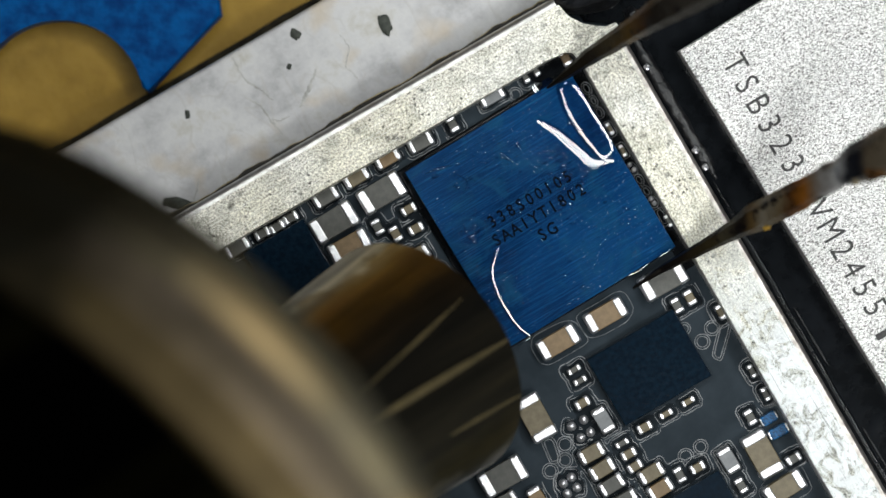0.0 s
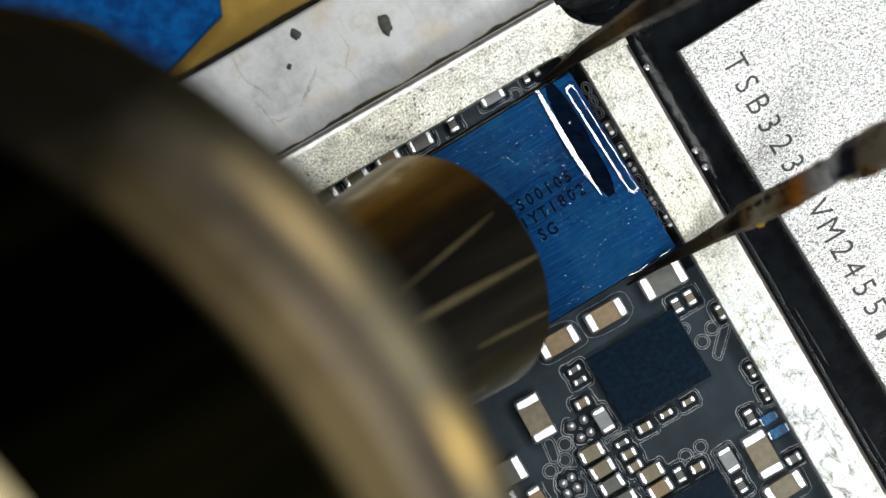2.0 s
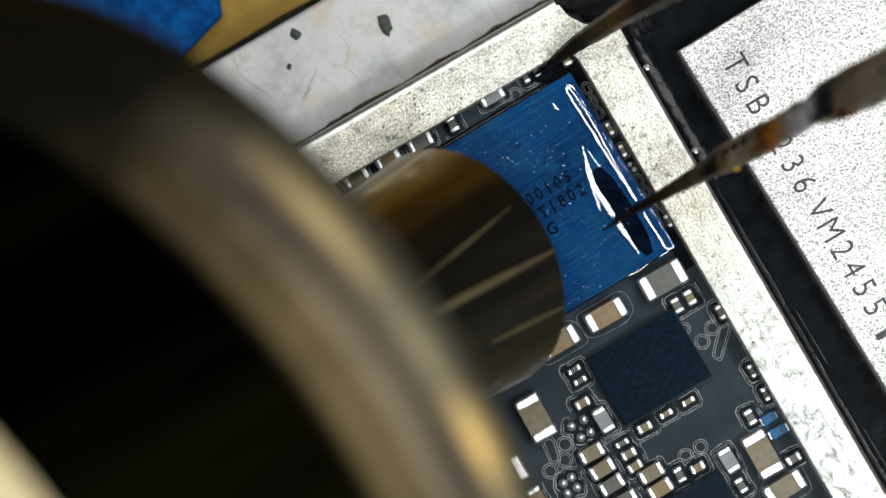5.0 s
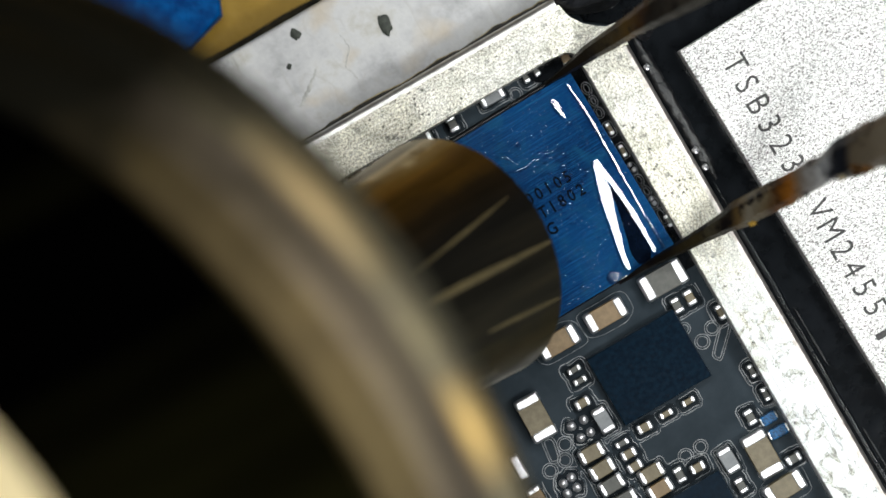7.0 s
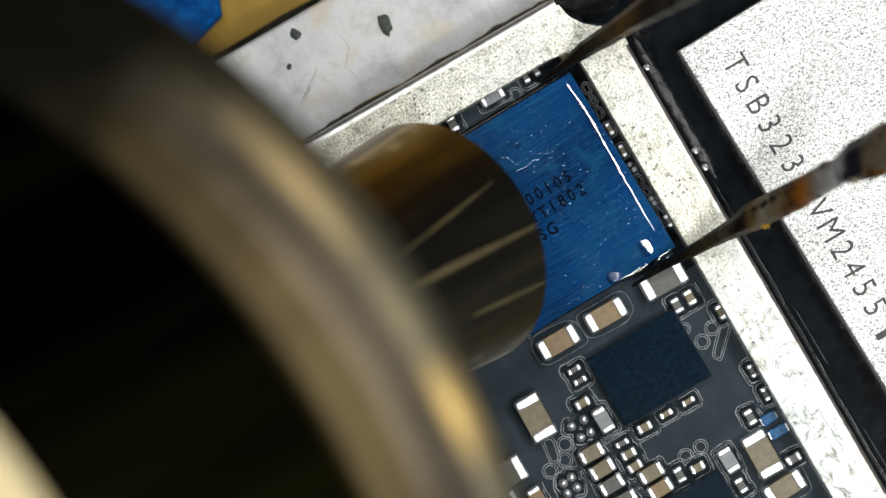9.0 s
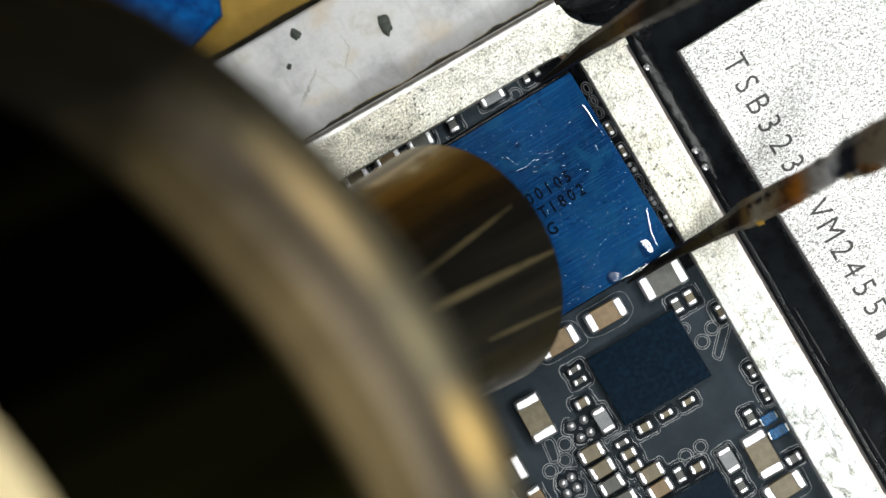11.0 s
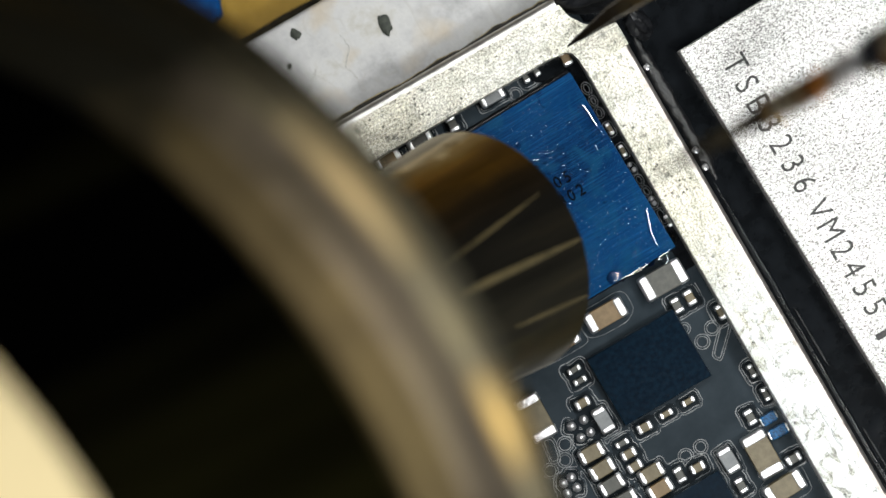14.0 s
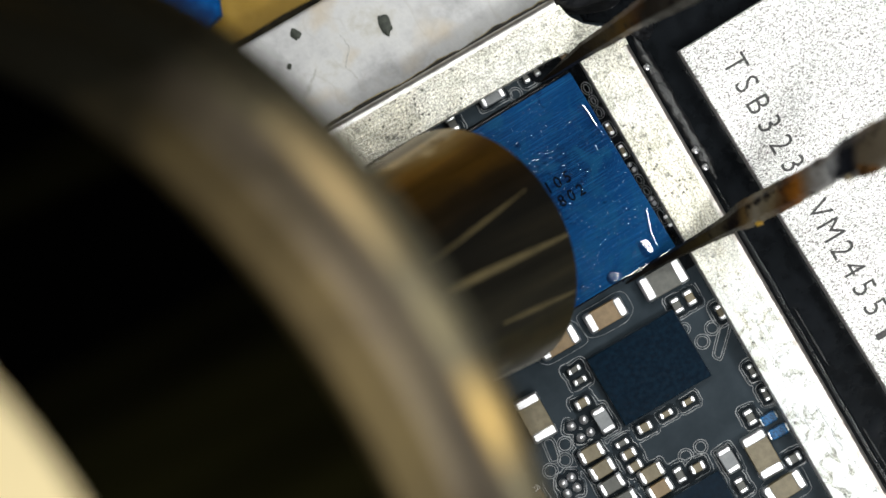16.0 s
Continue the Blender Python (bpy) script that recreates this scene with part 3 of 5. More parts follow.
def lump(name, x, y, sx, sy, sz, turn, label, mat, seed, z=0.0, rough=0.3):
    bm = bmesh.new()
    bmesh.ops.create_icosphere(bm, subdivisions=4, radius=1.0)
    for v in bm.verts:
        d = 1 + rough * noise.noise(v.co * 1.6 + Vector((seed * 7.1, 0, 0))) + 0.12 * noise.noise(v.co * 5 + Vector((0, seed, 0)))
        v.co = Vector((v.co.x * sx * d, v.co.y * sy * d, max(v.co.z, -0.25) * sz * d))
    p = at(x, y, z)
    return solid(name, bm, mat, p, turn, label, "resin lump")


lump("resin_lump", 1040, -8, 0.95, 0.42, 0.95, 12, "rough dark grey resin lump at the frame's corner", M_LUMP, 2, 0.3)
lump("resin_lump", 1128, 42, 0.45, 0.28, 0.4, -55, "rough dark grey resin lump at the frame's corner", M_LUMP, 5, 0.1)
for x, y, s in ((1145, 119, 0.07), (1231, 266, 0.075), (1248, 296, 0.07)):
    lump("solder_fleck", x, y, s, s * 1.2, s, 30, "shiny solder fleck stuck in the underfill", M_SOLDER, 1, 0.42)


# ---- lettering ----
def letters(text, size, pitch, mat, parent, m, label, narrow=0.85, thin=0.0, steps=None):
    """Spaced characters as one flat mesh, size and pitch in mm; steps gives each one's place in pitches."""
    whole = bmesh.new()
    for i, ch in enumerate(text):
        if ch == " ":
            continue
        cu = bpy.data.curves.new("glyph", "FONT")
        cu.body, cu.size, cu.align_x = ch, size, "CENTER"
        cu.extrude, cu.resolution_u, cu.offset = 0.002, 3, thin
        ob = bpy.data.objects.new("glyph", cu)
        me = bpy.data.meshes.new_from_object(ob)
        me.transform(Matrix.Translation(((steps[i] if steps else i) * pitch, 0, 0)) @ Matrix.Diagonal((narrow, 1, 1, 1)))
        whole.from_mesh(me)
        bpy.data.objects.remove(ob)
        bpy.data.meshes.remove(me)
        bpy.data.curves.remove(cu)
    return part("marking", whole, mat, parent, label, m, smooth=False)


def mm_pose(x, y, z, rz=0.0):
    return pose(x * MM, y * MM, z * MM, 0, 0, rz)


# ---- memory chip ----
NZ = 0.95


def memory_chip():
    p = at(1201, 90, NZ)
    ob = thing("memory_chip", (p.x, p.y, 0), 31.5, "silver sandblasted memory chip with dark grey lettering", "chip")
    part("package", prism([(0, 0), (14, 0), (14, -16), (0, -16)], 0.0, NZ, 0.03, 1), M_FOIL, ob)
    inv = ob.matrix_basis.inverted()
    q = at(1283, 124, NZ)
    w = pose(q.x * MM, q.y * MM, (NZ + 0.003) * MM, 0, 0, -60.0)
    steps = (0, 1, 2, 3, 4, 5, 6, 7.28, 8.3, 9.3, 10.25, 11.2, 12.15)
    letters("TSB3236VM2455", 0.83, 0.54, M_GREYINK, ob, inv @ w, "dark grey printed code", 0.82, -0.003, steps)
    q = at(1566, 590, NZ)
    part("marking_bar", block(0.16, 0.46, 0.002), M_GREYINK, ob, "dark grey printed bar", inv @ pose(q.x * MM, q.y * MM, (NZ + 0.002) * MM, 0, 0, -60))
    return ob


memory_chip()

# ---- blue chip ----
CHZ = 0.5


def audio_chip():
    p = at(956, 371, CHZ)
    ob = thing("blue_chip", (p.x, p.y, 0), 31.2, "shiny scratched blue chip with dark etched code", "chip")
    part("die", block(341 / 75, 360 / 75, CHZ, 0.03, 2), M_CHIP, ob)
    w, h = 341 / 150, 360 / 150
    # black resin that also paints the shadow strip beside the chip
    foot = [(-w - 0.18, -h - 0.04), (w + 0.02, -h - 0.04), (w + 0.02, h + 0.12), (-w - 0.18, h + 0.12)]
    part("fillet", prism(foot, 0.0, 0.11, 0.08, 3), M_TAR, ob, "glossy black fillet round the chip's foot, resin and gap shade in one")
    inv = ob.matrix_basis.inverted()
    for text, x, y, pitch in (("338S00105", 876, 401, 0.256), ("SAA1YT1802", 884, 434, 0.256), ("SG", 965, 424, 0.27)):
        q = at(x, y, CHZ)
        w = pose(q.x * MM, q.y * MM, (CHZ + 0.002) * MM, 0, 0, 31.0)
        letters(text, 0.40, pitch, M_INK, ob, inv @ w, "dark etched code", 0.88, 0.007)
    return ob


audio_chip()


def dark_chip(x, y, w, h, turn, z):
    p = at(x, y, z)
    ob = thing("dark_chip", (p.x, p.y, 0), turn, "dark navy resin chip on the board", "chip", "dark chips")
    part("package", block(w / 75, h / 75, z, 0.02, 2, z=0.002), M_DARKIC, ob)
    foot = [(sx * (w / 150 + 0.03), sy * (h / 150 + 0.03)) for sx, sy in ((-1, -1), (1, -1), (1, 1), (-1, 1))]
    part("fillet", prism(foot, 0.0, 0.10, 0.06, 3), M_BOARD, ob, "thin dark resin fillet round the chip's foot")
    return ob


dark_chip(1149, 651, 176, 135, 30.5, 0.42)
dark_chip(512, 468, 122, 114, 30, 0.4)
dark_chip(1239, 927, 150, 130, 30, 0.42)


# ---- chip capacitors ----
def capacitor(length, width, mat, label, group):
    """A ceramic chip part along x with two tinned ends; sizes in plan units."""
    l, w = length / 75, width / 75
    h = min(w, 0.5) * 0.95
    ob = thing("capacitor", (0, 0, 0), 0, label, "capacitor", group)
    e = l * (0.24 if width > 30 else 0.27 if width > 20 else 0.36)
    part("body", block(l - e * 1.2, w * (0.95 if width > 20 else 0.86), h * 0.96, 0.015, 1, z=0.01), mat, ob)
    for s in (-1, 1):
        part("terminal", block(e, w, h, min(0.065, w * 0.24, e * 0.34), 3, x=s * (l - e) / 2), M_TIN, ob, "bright tinned end")
    return ob


A, B = 30, -60
MATS = {"t": (M_TAN, "tan"), "g": (M_GREY, "dark grey"), "p": (M_PALE, "pale grey"), "o": (M_OLIVE, "olive brown")}
LARGE = [(591, 394, A, "g"), (675, 342, A, "g"), (1174, 496, A, "g"), (948, 740, B, "o"), (890, 844, A, "g"), (1350, 805, B, "o"), (655, 508, B, "g")]
MEDIUM = [(618, 436, A, "t"), (1072, 558, A, "t"), (988, 606, A, "t"), (1389, 864, A, "o"), (756, 498, A, "g"), (800, 574, A, "g"), (827, 623, A, "g")]
SMALL = [(1068, 744, B, "p"), (1047, 803, A, "o"), (1066, 831, A, "o"), (1083, 859, A, "g"), (1153, 838, A, "o"), (1169, 866, A, "t"), (1106, 886, A, "g"), (1290, 815, B, "p"),
         (576, 349, A, "g"), (630, 314, A, "o"), (685, 280, A, "t"), (744, 252, A, "g"), (870, 170, A, "p"), (419, 438, A, "g"), (738, 453, A, "o"), (786, 528, A, "g"), (893, 889, A, "g"), (953, 885, B, "t")]
TINY = [(668, 402, B, "g"), (700, 414, B, "o"), (723, 371, A, "o"), (736, 405, A, "o"), (1221, 527, B, "o"), (1198, 541, B, "g"), (1277, 552, B, "o"), 
        (1031, 714, A, "o"), (1141, 757, A, "o"), (1113, 804, A, "o"), (1124, 826, A, "o"), (1203, 841, B, "g"), (1235, 828, A, "o")]
TINY_TOO = [(1312, 860, B, "g"), (1328, 739, B, "g"), (1405, 812, A, "g"), (464, 414, A, "g"), (490, 402, A, "g"), (514, 386, A, "g"), (801, 220, B, "g"), (1001, 103, B, "t")]
built = {}


def place(x, y, turn, code, size, length, width):
    mat, tone = MATS[code]
    h = min(width / 75, 0.5) * 0.95
    p = at(x, y, h)
    m = mm_pose(p.x, p.y, 0, turn + random.uniform(-2.0, 2.0))
    if (size, code) not in built:
        built[size, code] = capacitor(length, width, mat, "%s %s ceramic chip capacitor with tinned ends" % (size, tone), size + " chip capacitors")
        built[size, code].matrix_basis = m
    else:
        copy_thing(built[size, code], m)


for row in LARGE:
    place(*row, "large", 84, 47)
for row in MEDIUM:
    place(*row, "medium", 76, 38)
for row in SMALL:
    place(*row, "small", 48, 27)
for row in TINY + TINY_TOO:
    place(*row, "tiny", 29, 18)


def blue_part(x, y, w, h, turn):
    p = at(x, y, 0.2)
    ob = thing("blue_part", (p.x, p.y, 0), turn, "tiny bright blue chip part beside the shield frame", "chip part", "tiny blue parts")
    part("body", block(w / 75, h / 75, 0.2, 0.03, 2), M_BLUEPART, ob)
    for s in (-1, 1):
        part("terminal", block(w / 75 * 0.16, h / 75 * 0.8, 0.17, 0.02, 1, x=s * w / 75 * 0.52), M_SOLDER, ob, "dull solder end")


blue_part(1361, 741, 27, 19, 30)
blue_part(1378, 764, 32, 20, 28)
ROW = [(1079, 228, B, "o"), (1102, 267, B, "o"), (1183, 391, B, "g")]    # between the blue chip and the shield
MINUTE = [(929, 135, B, "g"), (947, 123, B, "g"), (1016, 655, A, "g"), (1027, 674, A, "g"), (1179, 733, A, "o"), (1218, 711, A, "o"), (1101, 785, A, "g"), (1331, 657, B, "g"), (1355, 698, B, "g")]
for row in MINUTE:
    place(*row, "minute", 26, 12)
for row in ROW:
    place(*row, "slim", 23, 8.5)


# ---- solder balls and clear rims of the solder mask ----
def ball(x, y, r):
    bm = bmesh.new()
    bmesh.ops.create_uvsphere(bm, u_segments=14, v_segments=8, radius=r / 75)
    for v in bm.verts:
        v.co.z = max(v.co.z, -0.3 * r / 75) * 0.8
    p = at(x, y, 0)
    return solid("solder_ball", bm, M_SOLDER, (p.x, p.y, 0.02), 0, "small shiny solder ball on the board", "solder ball", "solder balls")


BALLS = [(1011, 755), (1033, 743), (1045, 765), (1028, 775), (1011, 845), (1021, 863), (997, 856), (1004, 874)]
for x, y in BALLS:
    ball(x, y, 8.5)
for x, y in ((1114, 292), (1122, 300), (1152, 352), (1158, 360), (464, 420), (476, 408)):
    ball(x, y, 4.5)


def rim_loop(bm, x, y, length, width, turn, seed, r=0.018):
    """A wavy rounded outline bead about a place; sizes in plan units."""
    rnd = random.Random(seed)
    pts = []
    n = 40
    c, s = math.cos(math.radians(turn)), math.sin(math.radians(turn))
    ph = [rnd.uniform(0, 6.3) for _ in range(3)]
    for i in range(n):
        t = 2 * math.pi * i / n
        ct, st = math.cos(t), math.sin(t)
        e = 1.0 if abs(length - width) < 8 else 0.5
        px = math.copysign(abs(ct) ** e, ct) * length / 2
        py = math.copysign(abs(st) ** e, st) * width / 2
        wob = 1 + (0.05 * math.sin(2 * t + ph[0]) + 0.04 * math.sin(3 * t + ph[1]) + 0.02 * math.sin(5 * t + ph[2]) if length > 30 else 0)
        px, py = px * wob, py * wob
        q = at(x + px * c + py * s, y - px * s + py * c, 0)
        pts.append((q.x, q.y, 0.0))
    return tube(pts, r, 6, True, bm, flat=0.9)


def rims(spots, label, z=0.0, r=0.0105):
    bm = bmesh.new()
    for i, (x, y, l, w, turn) in enumerate(spots):
        rim_loop(bm, x, y, l, w, turn, i, r)
        rim_loop(bm, x, y, l - 8, w - 8, turn, i, r)
    return solid("mask_rim", bm, M_RIM, (0, 0, z), 0, label, "solder mask rim", kind="stuff")


rims([(1000, 787, 29, 29, 0), (1000, 815, 27, 27, 0), (974, 834, 28, 28, 0), (1260, 581, 27, 27, 0), (1243, 605, 27, 27, 0), (1214, 808, 28, 28, 0), (1240, 791, 26, 26, 0), (976, 797, 46, 24, -70), (1277, 603, 66, 22, 75), (1211, 582, 22, 22, 0), (912, 168, 26, 26, 0), (752, 392, 18, 24, 0)],
     "clear raised rings in the dark solder mask")
rims([(1038, 157, 24, 17, -60), (1050, 179, 20, 15, -60), (1060, 200, 22, 17, -60), (1079, 229, 30, 17, -60), (1102, 267, 30, 17, -60), (1119, 299, 24, 17, -60), (1131, 319, 22, 16, -60), (1144, 339, 22, 16, -60), (1156, 358, 22, 16, -60), (1172, 384, 34, 18, -60)],
     "clear raised rings in the black resin beside the blue chip", 0.033, 0.0065)
rims([(x, y, 24, 24, 0) for x, y in BALLS], "clear raised rings round the solder balls")


def collars(spots, label):
    """One thin line of clear coat round each larger part."""
    bm = bmesh.new()
    for i, (x, y, turn, l, w) in enumerate(spots):
        rim_loop(bm, x, y, l, w, turn, i + 50, 0.0065)
    return solid("coat_edge", bm, M_RIM, (0, 0, 0), 0, label, "clear coat edge", kind="stuff")


collars([(*r[:3], 94, 58) for r in MEDIUM], "thin clear coat lines round the larger capacitors")


def near_box(X, Y, x, y, length, width, turn):
    """Distance over a grid of plan points from a box, in plan units."""
    c, s = math.cos(math.radians(turn)), math.sin(math.radians(turn))
    u = np.abs((X - x) * c - (Y - y) * s) - length / 2
    v = np.abs((X - x) * s + (Y - y) * c) - width / 2
    return np.hypot(np.maximum(u, 0), np.maximum(v, 0)) + np.minimum(np.maximum(u, v), 0)


def coat_lines(x0, y0, x1, y1, label, seed):
    """The wavy double edge of the clear coat that runs round the tiny parts of one region."""
    step = 2.0
    X, Y = np.meshgrid(np.arange(x0, x1, step), np.arange(y0, y1, step))
    F = np.full(X.shape, 1e3)
    spots = [(*r[:3], 29, 18) for r in TINY + TINY_TOO + ROW] + [(x, y, 0, 12, 12) for x, y in BALLS + [(1118, 296), (1155, 356)]] + [(*r[:3], 26, 12) for r in MINUTE] + [(*r[:3], 48, 27) for r in SMALL]
    for x, y, turn, l, w in spots:
        F = np.minimum(F, near_box(X, Y, x, y, turn=turn, length=l, width=w) + (3.5 if l == 48 else 0))
    W = np.array([[noise.noise((x * 0.045, y * 0.045, seed)) * 2.6 + noise.noise((x * 0.13, y * 0.13, seed + 5)) * 1.2 for x in X[0]] for y in Y[:, 0]])
    G = np.array([[noise.noise((x * 0.03, y * 0.03, seed + 9)) for x in X[0]] for y in Y[:, 0]])
    B_ = np.full(X.shape, 1e3)
    for x, y, turn, l, w in [(956, 371, 31.2, 341, 360), (1149, 651, 30.5, 176, 135), (512, 468, 30, 122, 114), (1239, 927, 30, 150, 130)] + [(*r[:3], 84, 47) for r in LARGE] + [(*r[:3], 76, 38) for r in MEDIUM]:
        B_ = np.minimum(B_, near_box(X, Y, x, y, l, w, turn))
    a = (X - 1012) * C30 - (Y - 84) * S30
    b = (X - 1012) * S30 + (Y - 84) * C30
    B_ = np.minimum(B_, np.minimum(-a, b))
    F = F + W
    bm = bmesh.new()
    for level in (7.0, 11.5):
        D = F - level
        links = {}

        def cross(i, j, k, l):
            f = D[i, j] / (D[i, j] - D[k, l])
            return X[i, j] + (X[k, l] - X[i, j]) * f, Y[i, j] + (Y[k, l] - Y[i, j]) * f

        for i in range(D.shape[0] - 1):
            for j in range(D.shape[1] - 1):
                cs = [(i, j), (i, j + 1), (i + 1, j + 1), (i + 1, j)]
                neg = [D[c] < 0 for c in cs]
                if all(neg) or not any(neg) or B_[i, j] < 2 or G[i, j] < -0.4:
                    continue
                cut = [(cs[k], cs[(k + 1) % 4]) for k in range(4) if neg[k] != neg[(k + 1) % 4]]
                for e, f in zip(cut[::2], cut[1::2]):
                    e, f = tuple(sorted(e)), tuple(sorted(f))
                    links.setdefault(e, []).append(f)
                    links.setdefault(f, []).append(e)
        while links:
            start = next((k for k, v in links.items() if len(v) == 1), next(iter(links)))
            path, here = [start], start
            while links.get(here):
                there = links[here].pop()
                if here in links.get(there, []):
                    links[there].remove(here)
                path.append(there)
                here = there
            for k in [k for k, v in links.items() if not v]:
                del links[k]
            if len(path) > 8:
                pts = [at(*cross(*e[0], *e[1])) for e in path]
                pts = [pts[0]] + [(o + p + p + q) / 4 for o, p, q in zip(pts, pts[1:], pts[2:])] + [pts[-1]]
                run = pts[::2]
                tube(run, [0.0125 * (0.95 + 0.75 * noise.noise(p * 4.0)) for p in run], 5, False, bm, flat=1.0)
    wet = bmesh.new()            # the coat dips close to the parts; its shade there is dark colour
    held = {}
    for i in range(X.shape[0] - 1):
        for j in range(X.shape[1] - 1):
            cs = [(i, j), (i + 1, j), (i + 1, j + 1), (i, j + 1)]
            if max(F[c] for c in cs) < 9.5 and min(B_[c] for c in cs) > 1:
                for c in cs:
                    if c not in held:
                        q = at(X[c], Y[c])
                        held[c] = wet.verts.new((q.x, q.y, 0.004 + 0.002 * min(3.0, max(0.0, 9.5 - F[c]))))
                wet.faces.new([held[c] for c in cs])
    solid("coat_meniscus", wet, M_COAT_SHADE, (0, 0, 0), 0, label.replace("clear wavy coat edges", "glossy coat slopes shaded by colour"), "clear coat", kind="stuff")
    return solid("coat_edge", bm, M_RIM, (0, 0, 0), 0, label, "clear coat edge", kind="stuff")


coat_lines(960, 500, 1440, 884, "clear wavy coat edges round the tiny soldered parts", 1.0)
coat_lines(400, 90, 960, 520, "clear wavy coat edges beside the shield frame", 2.0)
coat_lines(1000, 120, 1240, 480, "clear wavy coat edges between chip and shield", 3.0)


# ---- flecks on the stone ----
def fleck(x, y, sx, sy, turn, seed):
    bm = bmesh.new()
    bmesh.ops.create_icosphere(bm, subdivisions=3, radius=1.0)
    for v in bm.verts:
        d = 1 + 0.5 * noise.noise(v.co * 1.5 + Vector((seed, 0, 0)))
        v.co = Vector((v.co.x * sx / 75 * d, v.co.y * sy / 75 * d, max(v.co.z, 0) * 0.05))
    p = at(x, y, -0.8)
    return solid("dirt_fleck", bm, M_FLECK, p, turn, "dark fleck of dirt on the white stone", "dirt", "dirt flecks")


for i, row in enumerate(((681, 45, 11, 18, 20), (523, 61, 8, 11, 30), (332, 203, 5, 8, 0), (312, 360, 24, 11, -5), (512, 118, 4, 6, 0))):
    fleck(*row, i + 1)


def crack(points, r, seed):
    """A dirty hairline in the stone's surface through a few plan points."""
    rnd = random.Random(seed)
    path, rad = [], []
    n = 36
    for i in range(n):
        f = i / (n - 1) * (len(points) - 1)
        k = min(int(f), len(points) - 2)
        q = [points[k][c] * (1 - f + k) + points[k + 1][c] * (f - k) + rnd.uniform(-1.5, 1.5) for c in (0, 1)]
        p = at(*q, -0.8)
        path.append((p.x, p.y, -0.8))
        rad.append(r / 75 * rnd.uniform(0.5, 1.3) * (0.35 + 0.65 * math.sin(math.pi * (i + 0.5) / n)))
    return solid("stone_crack", tube(path, rad, 6, flat=0.25), M_CRACK, (0, 0, 0), 0, "dirty hairline crack in the white stone", "crack", "stone cracks")


crack([(560, 122), (550, 150), (540, 172), (530, 192)], 3.6, 1)
crack([(410, 100), (432, 140), (470, 165), (482, 178)], 1.7, 2)
crack([(430, 168), (462, 188), (478, 212), (500, 238)], 1.9, 3)
crack([(478, 212), (496, 214), (512, 206)], 1.2, 5)
crack([(352, 318), (346, 345), (340, 362)], 1.8, 4)
crack([(600, 60), (618, 84), (612, 118), (634, 140)], 1.0, 6)


def dust_on_chip():
    """Loose pale specks and short scratches all over the blue chip."""
    rnd = random.Random(21)
    bm = bmesh.new()
    for i in range(260):
        x, y = rnd.uniform(-0.48, 0.48), rnd.uniform(-0.48, 0.48)
        if noise.noise((x * 4, y * 4, 3.0)) < -0.05:
            continue
        p = at(956 + 341 * x * C30 + 360 * y * S30, 371 - 341 * x * S30 + 360 * y * C30, CHZ)
        l, w = rnd.choice((0.010, 0.012, 0.016, 0.04)), rnd.uniform(0.005, 0.009)
        m = Matrix.Translation((p.x, p.y, CHZ)) @ Matrix.Rotation(rnd.uniform(0, 3.14), 4, "Z") @ Matrix.Diagonal((l, w, 0.008, 1))
        bmesh.ops.create_cube(bm, size=1.0, matrix=m)
    return solid("dust", bm, M_DUST, (0, 0, 0), 0, "pale dust specks on the blue chip", "dust", kind="stuff")


dust_on_chip()


# ---- hot-air nozzle ----
def lean(tilt, heading):
    """Turns a part built along +z so that it leans by tilt degrees towards a heading on the bench."""
    return Matrix.Rotation(math.radians(heading), 4, "Z") @ Matrix.Rotation(math.radians(tilt), 4, "Y")


NOZ_Z = 2.6
NOZ_HOME = (830, 480)            # centre of the outlet at 3.5 s


def rib(turns, width, near, far):
    """A low rib added for a reflection streak along the outlet tube between two heights, wandering between two angles
    about the axis.
    """
    bm = bmesh.new()
    rows = []
    n = 14
    for i in range(n + 1):
        z = near + (far - near) * i / n
        r = 2.94 - 0.19 * z / 2.92 if z < 3 else 2.75 - 0.13 * (z - 3) / 3
        mid = turns[0] + (turns[1] - turns[0]) * z / far
        row = []
        for k, lift in ((-1, -0.03), (-0.7, 0.015), (0, 0.03), (0.7, 0.015), (1, -0.03)):
            a = math.radians(mid + k * width / 2 * (0.25 + 0.75 * math.sin(math.pi * (i + 0.5) / (n + 1))))
            row.append(bm.verts.new(((r + lift) * math.cos(a), (r + lift) * math.sin(a), z)))
        rows.append(row)
    for a, b in zip(rows, rows[1:]):
        for k in range(4):
            bm.faces.new((a[k], a[k + 1], b[k + 1], b[k]))
    bm.faces.new(rows[0])
    bm.faces.new(rows[-1][::-1])
    return bm


